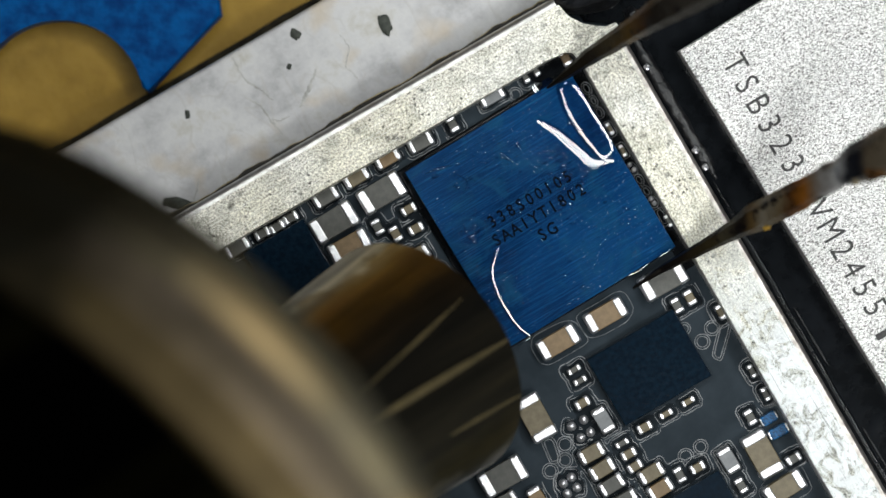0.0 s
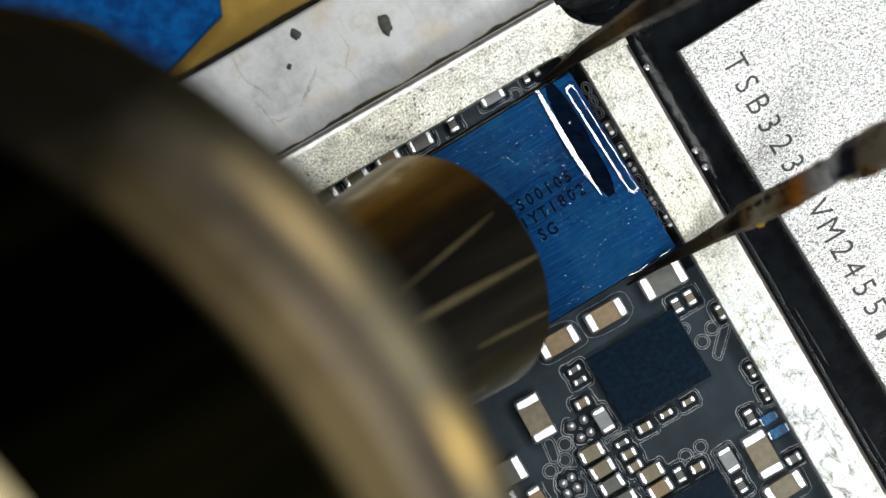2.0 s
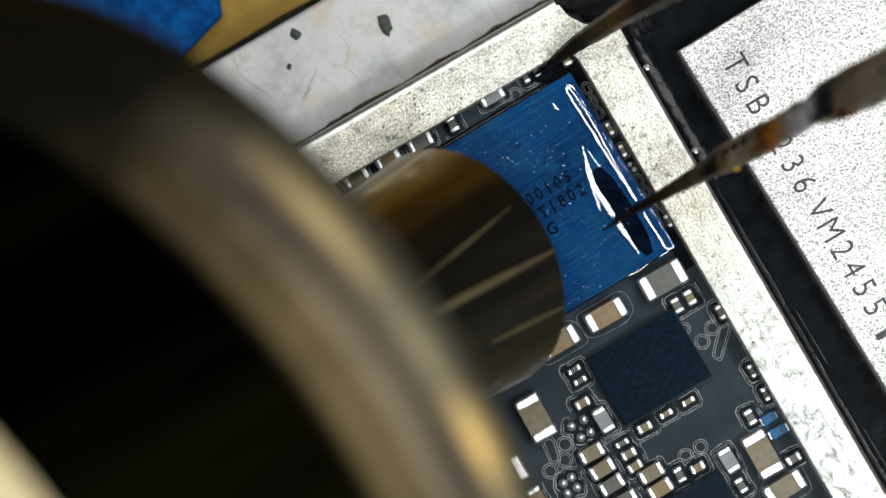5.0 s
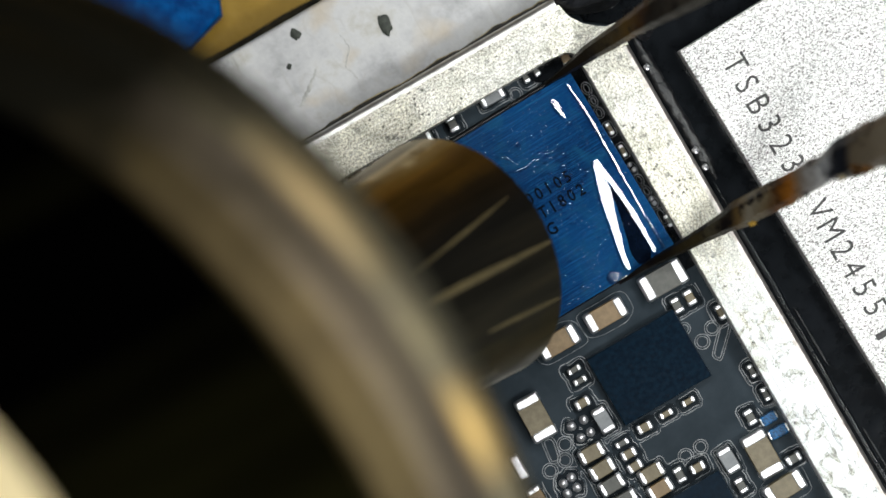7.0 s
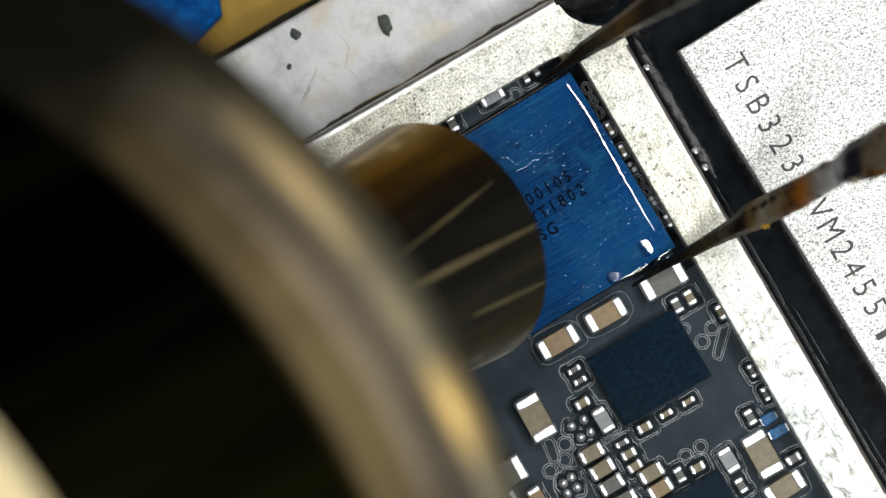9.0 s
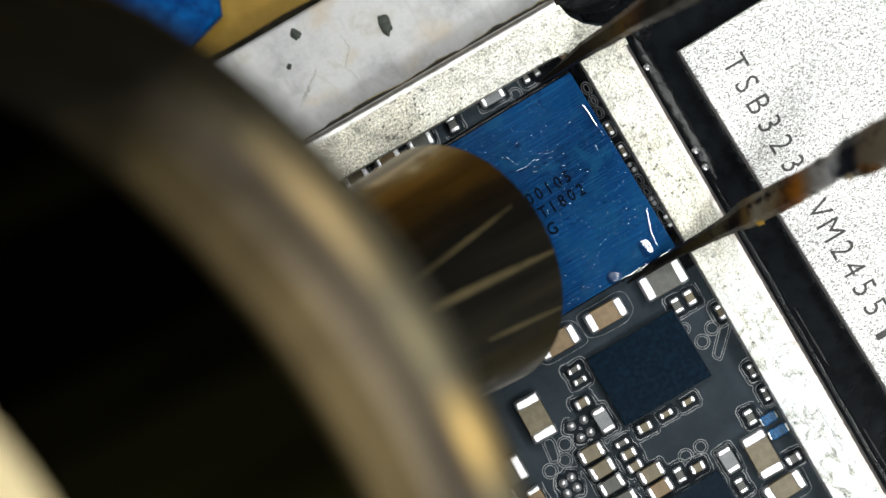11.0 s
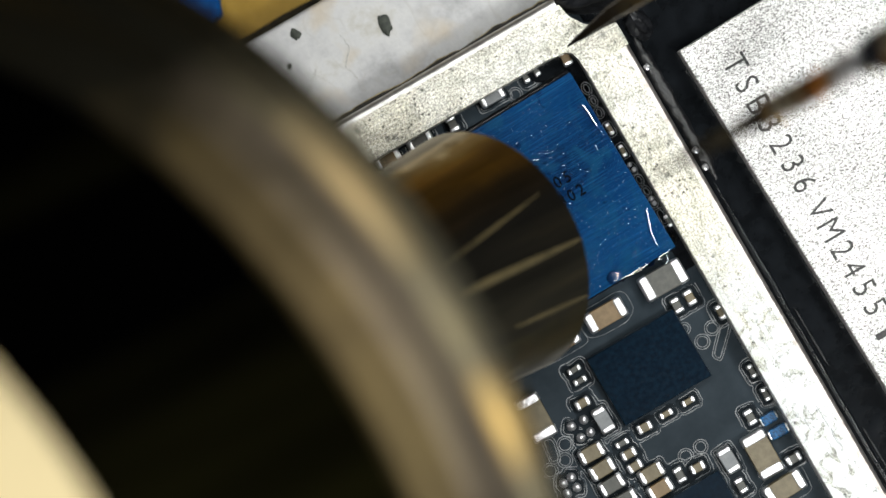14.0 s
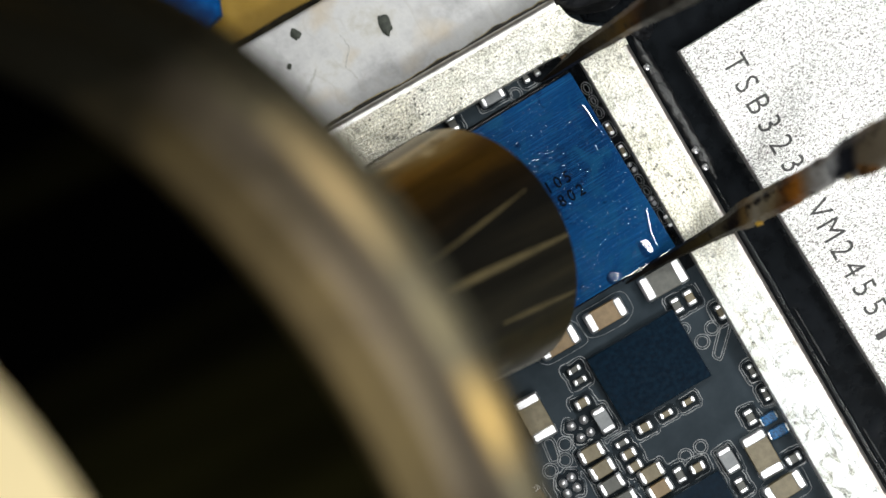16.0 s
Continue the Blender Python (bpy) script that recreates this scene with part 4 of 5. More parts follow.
def hot_air_nozzle():
    ob = thing("hot_air_nozzle", at(*NOZ_HOME, NOZ_Z), 0, "warm steel hot-air nozzle with dark chromed tip over the board", "hot-air nozzle")
    tip = [(2.45, 0.15), (2.5, 0.0), (2.86, 0.0), (2.94, 0.08), (2.75, 3.0), (2.62, 6.0), (2.6, 14.0), (2.3, 14.0), (2.45, 0.15)]
    lie = lean(45, 208)
    tube_tip = part("tip", lathe(tip), M_TIP, ob, "blackened polished outlet tube with amber heat tint and painted edge sheen", lie)
    for turns, width, near, far in (((194, 184), 2.4, 0.6, 4.6), ((166, 170), 5.0, 0.12, 5.5), ((139, 141), 3.6, 0.12, 2.6)):
        part("glint_rib", rib(turns, width, near, far), M_GLINT_RIB, tube_tip, "thin brass rib added for a reflection streak")
    m = Matrix.Translation((Vector((-5.62, -5.83, 11.5)) - at(*NOZ_HOME, NOZ_Z)) * MM) @ lean(48, 208)
    flange = [(2.4, 3.1), (12.85, 2.35), (13.05, 2.37), (13.15, 2.5), (13.13, 2.75), (13.03, 3.0), (12.92, 3.12), (12.7, 3.16)]
    part("flange", lathe(flange, 160), M_FLANGE, ob, "steel flange with side shade and two golden highlights in its colour", m)
    part("lip", lathe([(12.3, 2.62), (12.8, 2.3), (12.84, 2.1), (12.74, 1.8), (12.55, 1.72), (12.0, 1.8)], 160), M_LIP, ob, "olive front lip, shaded on one side by its colour", m @ Matrix.Rotation(math.radians(3), 4, "X"))
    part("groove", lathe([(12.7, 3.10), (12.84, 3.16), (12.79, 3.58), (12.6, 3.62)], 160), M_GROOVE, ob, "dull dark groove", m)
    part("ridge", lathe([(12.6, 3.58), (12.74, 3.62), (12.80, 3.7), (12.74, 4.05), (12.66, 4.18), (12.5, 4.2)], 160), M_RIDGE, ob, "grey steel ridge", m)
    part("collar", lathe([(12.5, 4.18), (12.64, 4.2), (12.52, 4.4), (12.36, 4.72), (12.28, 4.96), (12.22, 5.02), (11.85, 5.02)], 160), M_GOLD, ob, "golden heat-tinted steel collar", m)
    tube_ = [(11.3, 4.8), (11.95, 4.9), (12.02, 11.6), (8.0, 11.6)]
    part("barrel", lathe(tube_, 128), M_BARREL, ob, "black barrel with olive reflection streaks in its colour", m)
    back = [(8.0, 11.42), (12.15, 11.42), (12.35, 11.6), (12.35, 13.5), (12.3, 36), (8.0, 36)]
    part("sleeve", lathe(back, 128), M_SLEEVE, ob, "pale brass sleeve", m)
    return ob


nozzle = hot_air_nozzle()


# ---- tweezers ----
def tweezer_arm(points, radii, heights, seed):
    """A tapered bar with a flat top, bevelled flanks and slightly ragged edges."""
    bm = bmesh.new()
    section = ((-1.0, 0.0), (-0.58, 0.55), (0.55, 0.55), (1.0, -0.05), (0.5, -0.65), (-0.5, -0.65))
    rings = []
    n = 12 * (len(points) - 1)
    mids = []
    for i in range(n + 1):
        f = i / 12
        k = min(int(f), len(points) - 2)
        g = f - k
        x = points[k][0] * (1 - g) + points[k + 1][0] * g
        y = points[k][1] * (1 - g) + points[k + 1][1] * g
        mids.append((at(x, y, heights[k] * (1 - g) + heights[k + 1] * g), (radii[k] * (1 - g) + radii[k + 1] * g) / 75))
    for i, (p, r) in enumerate(mids):
        d = (mids[min(i + 1, n)][0] - mids[max(i - 1, 0)][0]).normalized()
        side = d.cross(Vector((0, 0, 1))).normalized()
        up = side.cross(d)
        ring = []
        for k, (u, v) in enumerate(section):
            rag = 1 + 0.07 * noise.noise(Vector((i * 0.35, seed * 3.1 + k * 5, 0))) + 0.05 * noise.noise(Vector((i * 1.1, k * 3.0, seed)))
            ring.append(bm.verts.new(p + side * (u * r * rag) + up * (v * min(r, 0.42) * rag)))
        rings.append(ring)
    for a, b in zip(rings, rings[1:]):
        for k in range(6):
            bm.faces.new((a[k], a[(k + 1) % 6], b[(k + 1) % 6], b[k]))
    bm.faces.new(rings[0])
    bm.faces.new(rings[-1][::-1])
    return bm


tweezers = thing("tweezers", (0, 0, 0), 0, "rusty black steel tweezers with both tips at the blue chip", "tweezers")
LOW = [(1108, 502, 2, 0.58), (1160, 468, 7, 0.9), (1205, 444, 10, 1.4), (1258, 415, 14, 1.9), (1298, 393, 19, 2.4), (1318, 381, 25, 2.6), (1350, 364, 25, 3.0), (1390, 344, 26, 3.6), (1430, 322, 24, 4.2),
       (1460, 304, 26, 4.7), (1472, 298, 22, 4.9), (1486, 292, 28, 5.1), (1508, 281, 36, 5.4), (1560, 256, 40, 6.3), (1700, 190, 45, 8.5)]
UP = [(958, 145, 2, 0.58), (985, 126, 7, 0.9), (1035, 88, 15, 1.6), (1075, 63, 18, 2.3), (1110, 40, 20, 3.0), (1150, 15, 26, 3.8), (1200, -15, 31, 4.6), (1400, -120, 42, 8.0)]
arm_low = part("arm", tweezer_arm([r[:2] for r in LOW], [r[2] for r in LOW], [r[3] for r in LOW], 1), M_ARM_LOW, tweezers)
arm_up = part("arm", tweezer_arm([r[:2] for r in UP], [r[2] for r in UP], [r[3] for r in UP], 2), M_ARM_UP, tweezers)


def patch(name, x, y, z, sx, sy, sz, turn, mat, arm, label, seed):
    """A worn or rusty spot raised on an arm."""
    bm = bmesh.new()
    bmesh.ops.create_icosphere(bm, subdivisions=3, radius=1.0)
    for v in bm.verts:
        d = 1 + 0.9 * noise.noise(v.co * 1.8 + Vector((seed * 4.3, 0, 0))) + 0.35 * noise.noise(v.co * 5 + Vector((0, seed, 0)))
        v.co = Vector((v.co.x * sx / 75 * d, v.co.y * sy / 75 * d, v.co.z * sz))
    return part(name, bm, mat, arm, label, Matrix.Translation(at(x, y, z) * MM) @ Matrix.Rotation(math.radians(turn), 4, "Z"))


patch("burr", 1502, 312, 5.2, 9, 8, 0.2, 10, M_OLIVE, arm_low, "pale brown crumb stuck to the edge", 3)
patch("burr", 1344, 396, 3.0, 6, 4, 0.1, 20, M_BRASS, arm_low, "golden crumb stuck to the edge", 5)
patch("burr", 1545, 296, 5.9, 26, 9, 0.2, 26, M_RUST, arm_low, "brown crust stuck to the edge", 7)


# ---- liquid flux ----
def dome(length, width, height, taper=0.0, wave=0.06, seed=0, seg=112, rings=22, power=2.0):
    """A shallow drop of liquid along x on a plane; sizes in plan units, height in mm; taper narrows it towards -x."""
    bm = bmesh.new()
    r = width / 150
    half = max(length / 150 - r, 0)
    loops = []
    for k in range(rings + 1):
        f = max(k / rings, 0.004)
        loop = []
        for i in range(seg):
            t = 2 * math.pi * (i + 0.5) / seg
            x, y = math.cos(t), math.sin(t)
            wob = 1 + wave * noise.noise(Vector((x * 1.7, y * 1.7, seed * 3.3)))
            along = half * math.tanh(x * 2.6) / math.tanh(2.6)
            px = along + x * r * f * wob
            thin = 1 - taper * max(0, 0.5 - 0.5 * along / max(half, 1e-6))
            loop.append(bm.verts.new((px, y * r * f * wob * thin, height * thin * (1 - f ** power))))
        loops.append(loop)
    bm.faces.new(loops[0])
    for i in range(seg):
        for a, b in zip(loops, loops[1:]):
            bm.faces.new((a[i], b[i], b[(i + 1) % seg], a[(i + 1) % seg]))
    return bm


def bead_piece(length, width, height, cap0, cap1):
    """A stretch of a liquid film along x from 0 to length (plan units), with raised rims; each end is closed round or left open."""
    bm = bmesh.new()
    l, r = length / 75, width / 150
    rows = []
    stations = [0.004, 0.03, 0.08, 0.16, 0.27, 0.4, 0.55, 0.72, 0.88, 1.0]
    xs = [(r * f, f) for f in stations] if cap0 else [(0.0, 1.0)]
    xs += [(r + (l - 2 * r) * i / 12, 1.0) for i in range(1, 12)]
    xs += [(l - r * f, f) for f in reversed(stations)] if cap1 else [(l, 1.0)]
    for x, f in xs:
        half = math.sqrt(max(0.0, 1 - (1 - f) ** 2))
        row = []
        for k in range(25):
            v = -1 + k / 12
            d = math.hypot(1 - f, v * half)
            row.append(bm.verts.new((x, v * half * r, height * min(1.0, d) ** 1.6)))
        rows.append(row)
    for a, b in zip(rows, rows[1:]):
        for k in range(24):
            bm.faces.new((a[k], a[k + 1], b[k + 1], b[k]))
    return bm


def flux(x, y, turn, length, width, height, label, taper=0.0, wave=0.06, seed=0, lift=0.004, power=2.0, seg=112, rings=22):
    p = at(x, y, CHZ)
    return solid("flux_bead", dome(length, width, height, taper, wave, seed, seg, rings, power), M_FLUX, (p.x, p.y, CHZ + lift), turn, label, "flux", "flux beads")


def spline(points, f):
    """A smooth way through a few points; f runs from 0 to 1."""
    f *= len(points) - 1
    k = min(int(f), len(points) - 2)
    g = f - k
    p = [points[max(0, min(len(points) - 1, k + o))] for o in (-1, 0, 1, 2)]
    return [0.5 * (2 * p[1][c] + (p[2][c] - p[0][c]) * g + (2 * p[0][c] - 5 * p[1][c] + 4 * p[2][c] - p[3][c]) * g * g + (3 * p[1][c] - p[0][c] - 3 * p[2][c] + p[3][c]) * g ** 3) for c in range(len(points[0]))]


def shore(points, out, label, seed=0, slope=0.15, mat=None):
    """The sloping edge of a liquid film: plan points with widths (x, y, width), rising away from the heading out."""
    bm = bmesh.new()
    u0 = Vector((math.cos(math.radians(out)), math.sin(math.radians(out)), 0))
    n = 44
    mid = at(points[0][0], points[0][1], CHZ)
    rows = []
    for i in range(n + 1):
        f = i / n
        x, y, w = spline(points, f)
        e = 0.01
        a, b = spline(points, max(0, f - e)), spline(points, min(1, f + e))
        d = at(b[0], b[1], CHZ) - at(a[0], a[1], CHZ)
        u = Vector((-d.y, d.x, 0)).normalized()
        u = u if u.dot(u0) > 0 else -u
        w = max(w, 0.5) / 75 * (1 + 0.10 * noise.noise(Vector((f * 6, seed * 3.7, 0))))
        p = at(x, y, CHZ) - mid
        h = slope * w
        prof = [(w * (0.6 - k * 0.2), h * z) for k, z in enumerate((0, 0.18, 0.37, 0.57, 0.775, 0.985, 1.20))] + [(-w * 0.6 - 0.02, h * 1.2), (-w * 0.6 - 0.06, -0.01)]
        rows.append([bm.verts.new(p + u * q + Vector((0, 0, z))) for q, z in prof])
    for a, b in zip(rows, rows[1:]):
        for k in range(len(a) - 1):
            bm.faces.new((a[k], a[k + 1], b[k + 1], b[k]))
    bmesh.ops.recalc_face_normals(bm, faces=bm.faces)
    return solid("flux_edge", bm, mat or M_FLUX, (mid.x, mid.y, CHZ + 0.003), 0, label, "flux", "flux edges", smooth=False)


def streak(points, r, seed):
    """A thin meniscus line on the chip through a few plan points."""
    rnd = random.Random(seed)
    path, rad = [], []
    n = 30
    for i in range(n):
        f = i / (n - 1) * (len(points) - 1)
        k = min(int(f), len(points) - 2)
        pts = [points[max(0, min(len(points) - 1, k + o))] for o in (-1, 0, 1, 2)]
        q = [0.5 * (2 * pts[1][c] + (pts[2][c] - pts[0][c]) * (f - k) + (2 * pts[0][c] - 5 * pts[1][c] + 4 * pts[2][c] - pts[3][c]) * (f - k) ** 2 + (3 * pts[1][c] - pts[0][c] - 3 * pts[2][c] + pts[3][c]) * (f - k) ** 3) for c in (0, 1)]
        path.append(at(*q, CHZ) + Vector((0, 0, 0.0)))
        rad.append(r / 75 * rnd.uniform(0.85, 1.12) * (0.4 + 0.6 * math.sin(math.pi * (i + 0.5) / n)))
    return solid("flux_streak", tube(path, rad, 8, flat=0.45), M_FLUX, (0, 0, 0), 0, "thin clear line of dried flux on the blue chip", "flux", "flux streaks")


bead_label = "stretch of the long clear flux bead along the blue chip's edge"
bead_home = at(1005, 148, CHZ)
bead_top, bead_mid, bead_low = [solid("flux_bead", bead_piece((120, 110, 130)[i], 29, 0.033, i == 0, i == 2), M_FLUX, (bead_home.x + (0, 15, 20)[i] / 75 * 0.536, bead_home.y - (0, 15, 20)[i] / 75 * 0.844, CHZ + 0.004), -57.6, bead_label, "flux", "flux beads") for i in range(3)]
wide_bead = flux(1036, 214, -57, 160, 46, 0.036, "wide clear liquid flux drop at the blue chip's corner", wave=0.15, seed=5)
ring_bead = flux(1087, 491, 30, 27, 25, 0.034, "small round flux bubble at the chip's edge", wave=0.1, seed=2)
shore([(882, 440, 1), (872, 478, 2.5), (884, 524, 3), (916, 574, 4), (938, 594, 2)], 20, "thin wet line of flux across the blue chip", 7, 0.222)
streak([(752, 308), (780, 298), (815, 290)], 1.6, 3)
streak([(818, 395), (830, 420), (848, 434)], 2.2, 4)
streak([(800, 306), (826, 320), (822, 340)], 1.4, 5)
shore([(1118, 487, 0.8), (1134, 477, 2), (1148, 466, 0.8)], 125, "thin wet line of flux at the blue chip's lower edge", 6, 0.2)
shore([(1162, 460, 0.6), (1174, 450, 1.6), (1188, 442, 0.6)], 125, "thin wet line of flux at the blue chip's lower edge", 8, 0.2)
shore_top = shore([(950, 160, 5), (976, 204, 7), (1002, 248, 8), (1030, 292, 2)], 32, "sloping edge of the liquid flux film on the blue chip", 1, 0.213)
shore_low = shore([(1006, 254, 2), (1034, 300, 8), (1066, 350, 8), (1100, 400, 2)], 32, "sloping edge of the liquid flux film on the blue chip", 2, 0.213)
shore_hook = shore([(950, 214, 4), (985, 236, 9), (1022, 268, 11), (1050, 290, 13), (1086, 286, 6)], 230, "sloping edge of the liquid flux film on the blue chip", 3)
shore_edge = shore([(1004, 150, 2), (1042, 205, 3), (1092, 294, 2.8), (1130, 360, 2), (1160, 412, 1)], 32, "thin wet line of flux along the blue chip's edge", 4, 0.213)
corner_bead = flux(1143, 440, -60, 32, 22, 0.030, "small clear flux drop near the chip's corner", wave=0.06, seed=4, power=1.1)
splash_one = shore([(1098, 494, 0.6), (1116, 486, 2.2), (1132, 474, 1.2), (1146, 464, 0.6)], 120, "wet streak of flux beside the tweezer tip", 12, 0.2)
curl = shore([(1146, 386, 2), (1144, 398, 5), (1130, 408, 6), (1122, 428, 7), (1104, 450, 8), (1086, 468, 7), (1082, 486, 6), (1086, 500, 2)], 160, "curling wet edge of flux drawn to the tweezer tip", 14, 0.2)
curl_shade = shore([(1150, 398, 2), (1142, 416, 10), (1126, 442, 16), (1102, 466, 14), (1094, 492, 4)], 160, "flux beside the tweezer tip with refraction shade as dark colour", 15, 0.02, M_FLUX_SHADE)
late = [shore([(1026, 182, 0.8), (1040, 196, 1.8), (1052, 216, 1.8), (1066, 234, 0.8)], 32, "short wet line of flux at the blue chip's edge", 16, 0.21),
        shore([(1144, 368, 0.8), (1147, 386, 1.7), (1152, 408, 1.7), (1158, 424, 1.5), (1165, 436, 0.8)], 32, "short wet line of flux at the blue chip's edge", 17, 0.21),
        streak([(957, 166), (954, 178), (958, 188), (968, 191)], 1.7, 31), streak([(1059, 250), (1053, 256), (1057, 263), (1062, 261)], 1.8, 32),
        streak([(936, 300), (945, 294), (955, 296), (948, 306), (938, 308)], 1.7, 33), streak([(1082, 492), (1086, 486), (1092, 489), (1090, 495)], 1.3, 34)]
trail = streak([(898, 612), (908, 606), (918, 610), (930, 603), (944, 598)], 2.4, 35)
wet_wrinkle = shore([(900, 304, 0.8), (928, 298, 1.8), (944, 284, 1.6), (954, 282, 1.0), (972, 270, 1.0)], 120, "small wet wrinkle of flux on the blue chip", 9, 0.19)
shore_drop = shore([(1052, 280, 8), (1058, 300, 13), (1071, 345, 17), (1088, 407, 11), (1103, 454, 9), (1112, 475, 5)], 20, "sloping edge of a liquid flux drop by the tweezers", 10, 0.213)
drop_side = shore([(1053, 282, 6), (1087, 328, 8), (1109, 360, 8), (1135, 402, 7), (1161, 449, 5)], 32, "sloping edge of a liquid flux drop by the tweezers", 18, 0.213)
drop_hook = streak([(1157, 444), (1165, 455), (1174, 451), (1173, 438), (1160, 412), (1140, 378)], 3.4, 36)
top_glint = shore([(974, 172, 2), (982, 182, 8), (989, 192, 8), (998, 206, 2)], 32, "sloping edge of the liquid flux film on the blue chip", 19, 0.213)
film_drop = shore([(1078, 330, 4), (1096, 362, 10), (1114, 402, 18), (1130, 440, 26), (1138, 462, 14)], 205, "part of the liquid flux drop with refraction shade as dark colour", 11, 0.02, M_FLUX_SHADE)
film_top = shore([(969, 150, 8), (980, 170, 20), (1001, 206, 27), (1027, 250, 25), (1053, 290, 10)], 212, "part of the liquid flux film with refraction shade as dark colour", 5, 0.02, M_FLUX_SHADE)
film_low = shore([(1023, 250, 10), (1041, 280, 25), (1071, 328, 28), (1099, 372, 24), (1118, 402, 10)], 212, "part of the liquid flux film with refraction shade as dark colour", 6, 0.02, M_FLUX_SHADE)
rnd_drops = random.Random(11)
CLUSTERS = ((956, 371, 78, 34), (885, 274, 22, 12), (822, 322, 16, 8), (838, 408, 16, 8), (958, 292, 40, 34), (1000, 330, 24, 16), (940, 240, 40, 12), (1075, 440, 30, 6))
for cx, cy, spread, count in CLUSTERS:
    for i in range(count):
        px, py = rnd_drops.gauss(cx, spread), rnd_drops.gauss(cy, spread * 0.7)
        u, v = (px - 956) * C30 - (py - 371) * S30, (px - 956) * S30 + (py - 371) * C30
        if abs(u) < 158 and abs(v) < 168:
            s_ = rnd_drops.choice((3, 3, 3, 4, 4, 5))
            flux(px, py, rnd_drops.uniform(-25, 10), s_ * rnd_drops.uniform(1, 2.4), s_, 0.0075 * s_ / 4, "tiny clear flux droplet on the blue chip", wave=0.15, seed=i, seg=20, rings=6)
for x, y, s_ in ((1040, 302, 9), (1008, 218, 8), (910, 184, 8), (952, 164, 8), (1032, 508, 8), (770, 312, 9), (1071, 358, 5), (921, 304, 5)):
    flux(x, y, 20, s_ * 1.4, s_, 0.02, "tiny clear flux droplet on the blue chip", wave=0.2, seed=s_)


# ---- what moves ----
def shift(ob, x, y, home, z, turn=0.0, lift=0.0):
    """The pose of a thing moved on the plan from its home place."""
    p, q = at(x, y, z), at(home[0], home[1], z)
    b = ob.matrix_basis.copy()
    d = (p - q) * MM
    return Matrix.Translation((d.x, d.y, lift * MM)) @ b @ Matrix.Rotation(math.radians(turn), 4, "Z")


def motions():
    rows = [(0.0, 742, 636), (0.5, 730, 642), (0.8, 694, 620), (1.0, 652, 580), (1.2, 690, 500), (1.5, 744, 468), (2.0, 793, 484), (2.5, 813, 481), (3.0, 824, 483), (3.5, 830, 480), (4.0, 821, 483), (4.2, 815, 481),
            (5.2, 822, 472), (6.3, 829, 462), (6.5, 830, 468), (7.0, 815, 456), (7.5, 808, 446), (8.0, 804, 440), (8.5, 799, 436), (9.0, 789, 428), (9.2, 785, 424), (10.2, 804, 450), (11.3, 823, 470), (12.0, 834, 470), (12.5, 851, 474),
            (13.0, 857, 466), (13.5, 870, 450), (14.0, 866, 446), (14.2, 876, 450), (14.5, 884, 460), (15.0, 879, 468), (15.5, 870, 466), (16.0, 844, 440)]
    yaw = [(0.0, 5.8), (0.8, 5.8), (1.5, 4.3), (2.5, 3), (4.2, 3), (9.2, 2), (11.3, 0.8), (14.0, 0.3), (16.0, 0.8)]

    def yaw_at(t):
        for (t0, a0), (t1, a1) in zip(yaw, yaw[1:]):
            if t <= t1:
                return a0 + (a1 - a0) * (t - t0) / (t1 - t0)

    walk(nozzle, [(t, shift(nozzle, x, y, NOZ_HOME, NOZ_Z, yaw_at(t))) for t, x, y in rows])
    low = [(0.0, 12, 8, 0.2), (0.5, 4, 7, 0), (1.0, 4, 0, 0), (1.5, 4, 5, 0), (2.0, 2, 3, 0), (3.0, 0, 0, 0), (4.0, 0, 2, 0), (4.1, -190, -278, 1.5), (4.2, -166, -318, 1.8), (4.6, -120, -230, 1.5), (5.2, -20, -60, 0.6), (6.3, -8, -30, 0.3), (6.5, 11, 17, 0.2), (7.0, -12, 0, 0), (7.5, -10, -10, 0), (8.0, 3, -1, 0),
           (8.2, -8, -12, 0.3), (8.3, -113, -152, 0.6), (8.4, -40, -60, 0.4), (8.5, -10, -14, 0), (9.0, 11, 5, 0), (9.2, 6, 2, 0), (11.3, 2, -1, 0), (13.8, -3, 0, 0), (13.9, -176, -246, 1.5), (14.0, 32, -180, 1.5), (14.1, 72, -38, 0.9), (14.2, 50, -62, 0.8), (14.3, 8, -122, 1.0), (14.4, 56, -54, 0.5), (14.5, 68, -13, 0.2), (15.0, 6, 2, 0), (16.0, 0, 0, 0)]
    walk(arm_low, [(t, shift(arm_low, x, y, (0, 0), 3.0, lift=l)) for t, x, y, l in low])
    up = [(0.0, 10, 12, 0.2), (0.5, 0, 0, 0), (4.2, 0, 0, 0), (5.4, -30, -20, 0.3), (6.3, -66, -28, 0.4), (6.5, 5, 28, 0.2), (7.0, 7, 6, 0), (7.5, 0, 0, 0), (8.2, 0, 0, 0), (13.8, 0, 0, 0), (13.9, 25, -34, 0.4), (14.0, 46, -62, 0.8), (14.2, 9, -88, 0.8), (14.5, 12, -20, 0), (15.0, 0, 0, 0), (16.0, 0, 0, 0)]
    walk(arm_up, [(t, shift(arm_up, x, y, (0, 0), 3.0, lift=l)) for t, x, y, l in up])

    slide = Vector((math.cos(math.radians(-57.6)), math.sin(math.radians(-57.6)), 0)) / 75

    def flow(ob, rows):
        """Rows of seconds, plan units along the chip's edge, mm of rise."""
        b = ob.matrix_basis.copy()
        walk(ob, [(t, Matrix.Translation((slide * a + Vector((0, 0, z))) * MM) @ b) for t, a, z in rows])

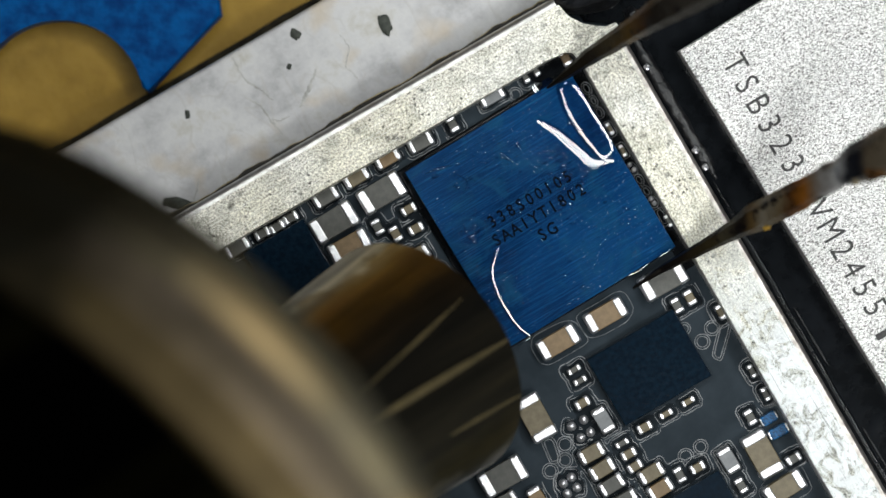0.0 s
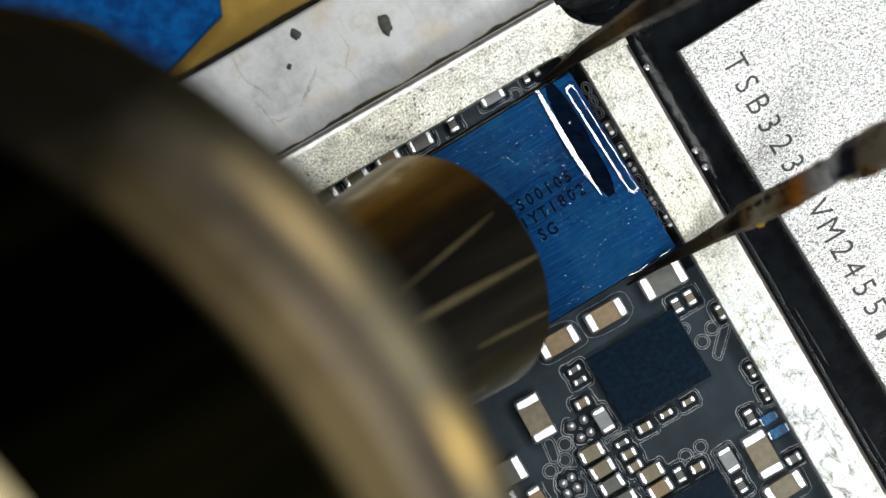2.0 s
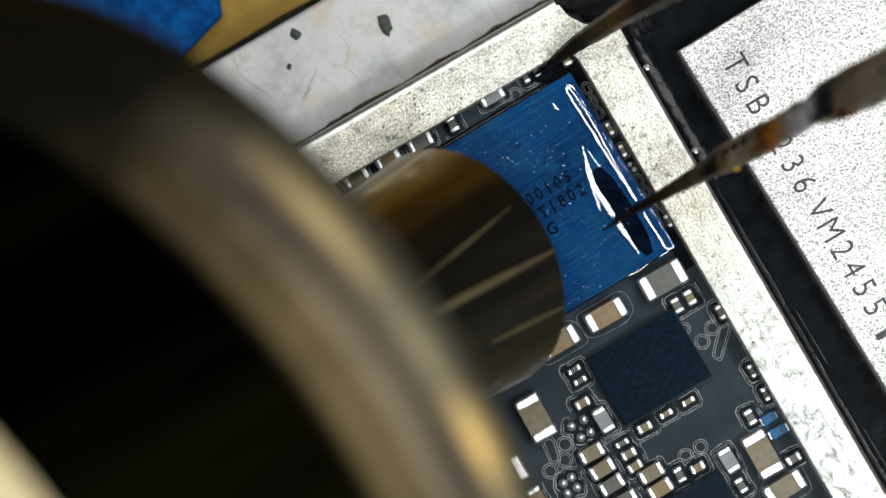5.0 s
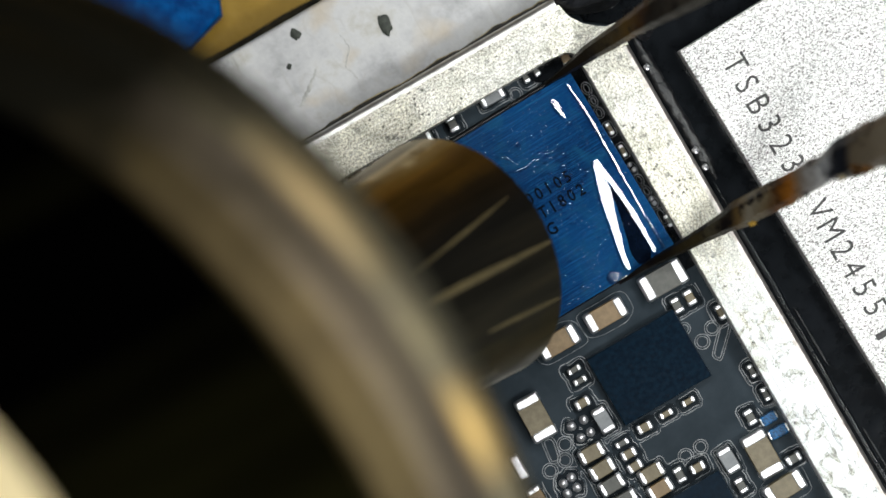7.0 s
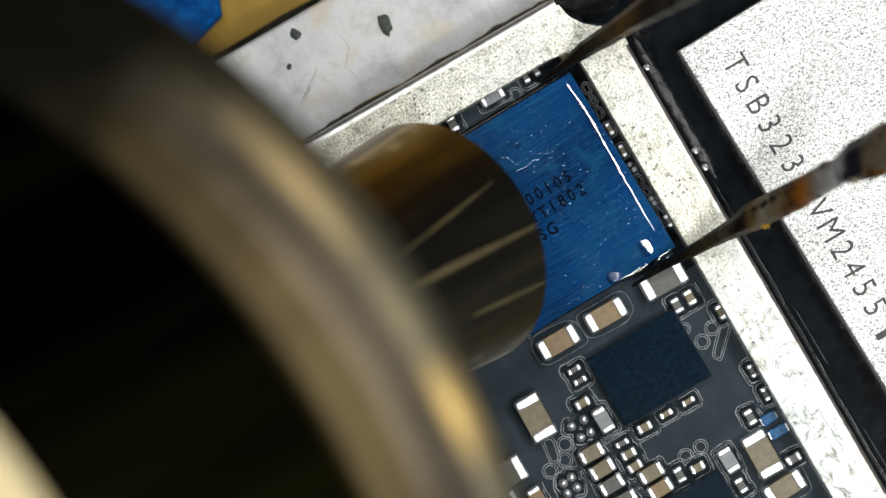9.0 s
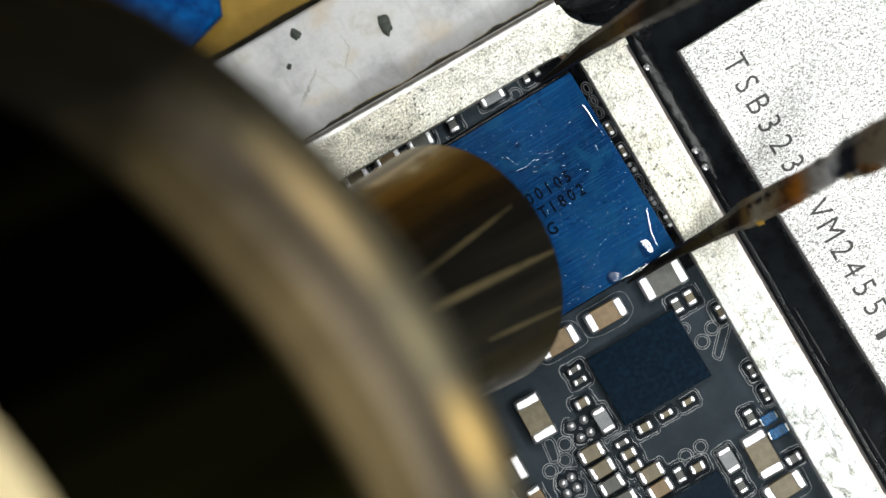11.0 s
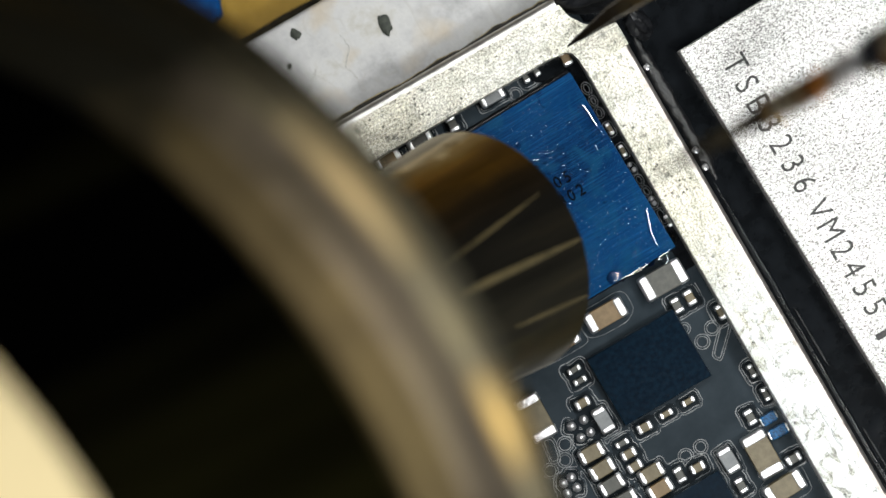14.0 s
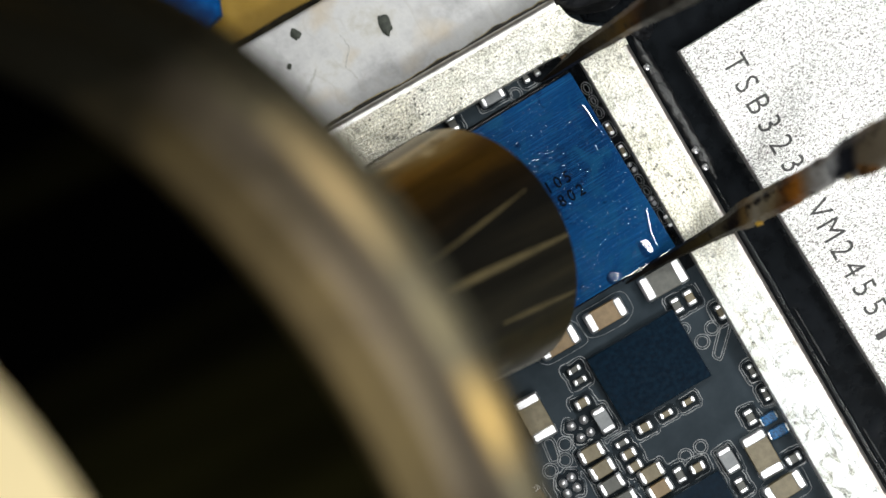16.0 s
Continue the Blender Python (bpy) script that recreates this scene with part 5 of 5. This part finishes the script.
    ends = [(0.9, 0), (1.2, 4), (1.5, 20), (2.0, 80), (2.5, 94), (3.0, 120), (3.5, 146), (4.0, 196), (4.2, 198), (5.2, 198), (5.9, 198)]
    sunk = {0.9: 0.0, 5.2: -0.006, 5.9: -0.03}
    for ob, share in ((bead_top, 0.0), (bead_mid, 0.5), (bead_low, 1.0)):
        flow(ob, [(0.0, 0, -0.07), (0.5, 0, -0.06), (0.72, 0, 0.0)] + [(t, a * share, sunk.get(t, 0.0)) for t, a in ends] + [(6.4, 198 * share, -0.09), (16.0, 198 * share, -0.09)])
    flow(wide_bead, [(0.0, 0, 0), (0.6, -4, 0), (0.72, -2, 0), (0.92, 0, -0.07), (1.5, 14, -0.09), (16.0, 14, -0.09)])
    flow(shore_hook, [(0.0, 0, 0), (0.5, -6, 0), (0.85, -8, 0), (0.95, -8, -0.03), (1.2, -8, -0.08), (16.0, -8, -0.08)])
    flow(shore_top, [(0.0, -10, -0.08), (0.7, -10, -0.06), (1.0, 0, 0), (4.2, 0, 0), (5.0, 20, -0.05), (6.0, 40, -0.09), (16.0, 40, -0.09)])
    flow(shore_low, [(0.0, -116, -0.08), (1.0, -116, -0.06), (1.2, -110, 0), (1.5, -102, 0), (2.0, -66, 0), (2.5, -44, 0), (3.0, -20, 0), (3.5, 0, 0), (4.2, 44, 0), (5.2, 58, -0.003), (5.8, 62, -0.05), (6.2, 66, -0.09), (16.0, 66, -0.09)])
    flow(film_top, [(0.0, -10, -0.03), (0.7, -10, -0.02), (1.0, 0, 0), (4.2, 0, 0), (5.0, 20, -0.02), (6.0, 40, -0.04), (16.0, 40, -0.04)])
    flow(film_low, [(0.0, -116, -0.04), (1.0, -116, -0.03), (1.2, -110, 0), (1.5, -102, 0), (2.0, -66, 0), (2.5, -44, 0), (3.0, -20, 0), (3.5, 0, 0), (4.2, 44, 0), (5.2, 58, -0.002), (5.8, 62, -0.02), (6.2, 66, -0.04), (16.0, 66, -0.04)])
    flow(shore_edge, [(0.0, 0, -0.06), (4.2, 0, -0.06), (4.9, 0, -0.01), (5.4, 0, 0), (6.3, 0, 0), (9.2, 0, -0.004), (11.0, 0, -0.03), (16.0, 0, -0.03)])
    for ob, deep in ((shore_drop, -0.09), (drop_side, -0.06), (drop_hook, -0.06), (film_drop, -0.04)):
        flow(ob, [(0.0, -60, deep), (4.2, -60, deep), (5.0, -34, deep * 0.4), (5.5, -24, 0), (6.3, -12, 0), (6.6, -4, 0), (7.1, 6, 0), (7.5, 14, deep), (16.0, 14, deep)])
    flow(top_glint, [(0.0, 0, -0.06), (4.2, 0, -0.06), (5.6, 0, 0), (7.0, 4, 0), (7.6, 8, -0.06), (16.0, 8, -0.06)])
    flow(corner_bead, [(0.0, 0, -0.07), (8.3, 0, -0.07), (8.9, 0, 0), (13.85, 0, 0), (14.0, 0, -0.05), (14.8, 0, -0.02), (15.4, 0, 0), (16.0, 0, 0)])
    for ob in (splash_one,):
        flow(ob, [(0.0, 0, -0.05), (4.2, 0, -0.05), (6.2, 0, 0), (16.0, 0, 0)])
    flow(wet_wrinkle, [(0.0, 0, -0.05), (4.2, 0, -0.05), (6.2, 0, 0), (16.0, 0, 0)])
    flow(curl, [(0.0, 0, -0.06), (6.9, -8, -0.06), (7.2, -5, 0), (7.5, 0, 0), (7.75, 2, 0), (7.95, 6, -0.06), (16.0, 6, -0.06)])
    flow(curl_shade, [(0.0, 0, -0.04), (6.9, -8, -0.04), (7.2, -5, 0), (7.5, 0, 0), (7.75, 2, 0), (7.95, 6, -0.04), (16.0, 6, -0.04)])
    for ob in late:
        flow(ob, [(0.0, 0, -0.05), (9.0, 0, -0.05), (10.8, 0, 0), (16.0, 0, 0)])
    flow(trail, [(0.0, 0, -0.05), (4.2, 0, -0.05), (6.0, 0, 0), (16.0, 0, 0)])
    flow(ring_bead, [(0.0, 0, -0.08), (4.2, 0, -0.08), (6.2, 0, 0), (16.0, 0, 0)])


motions()
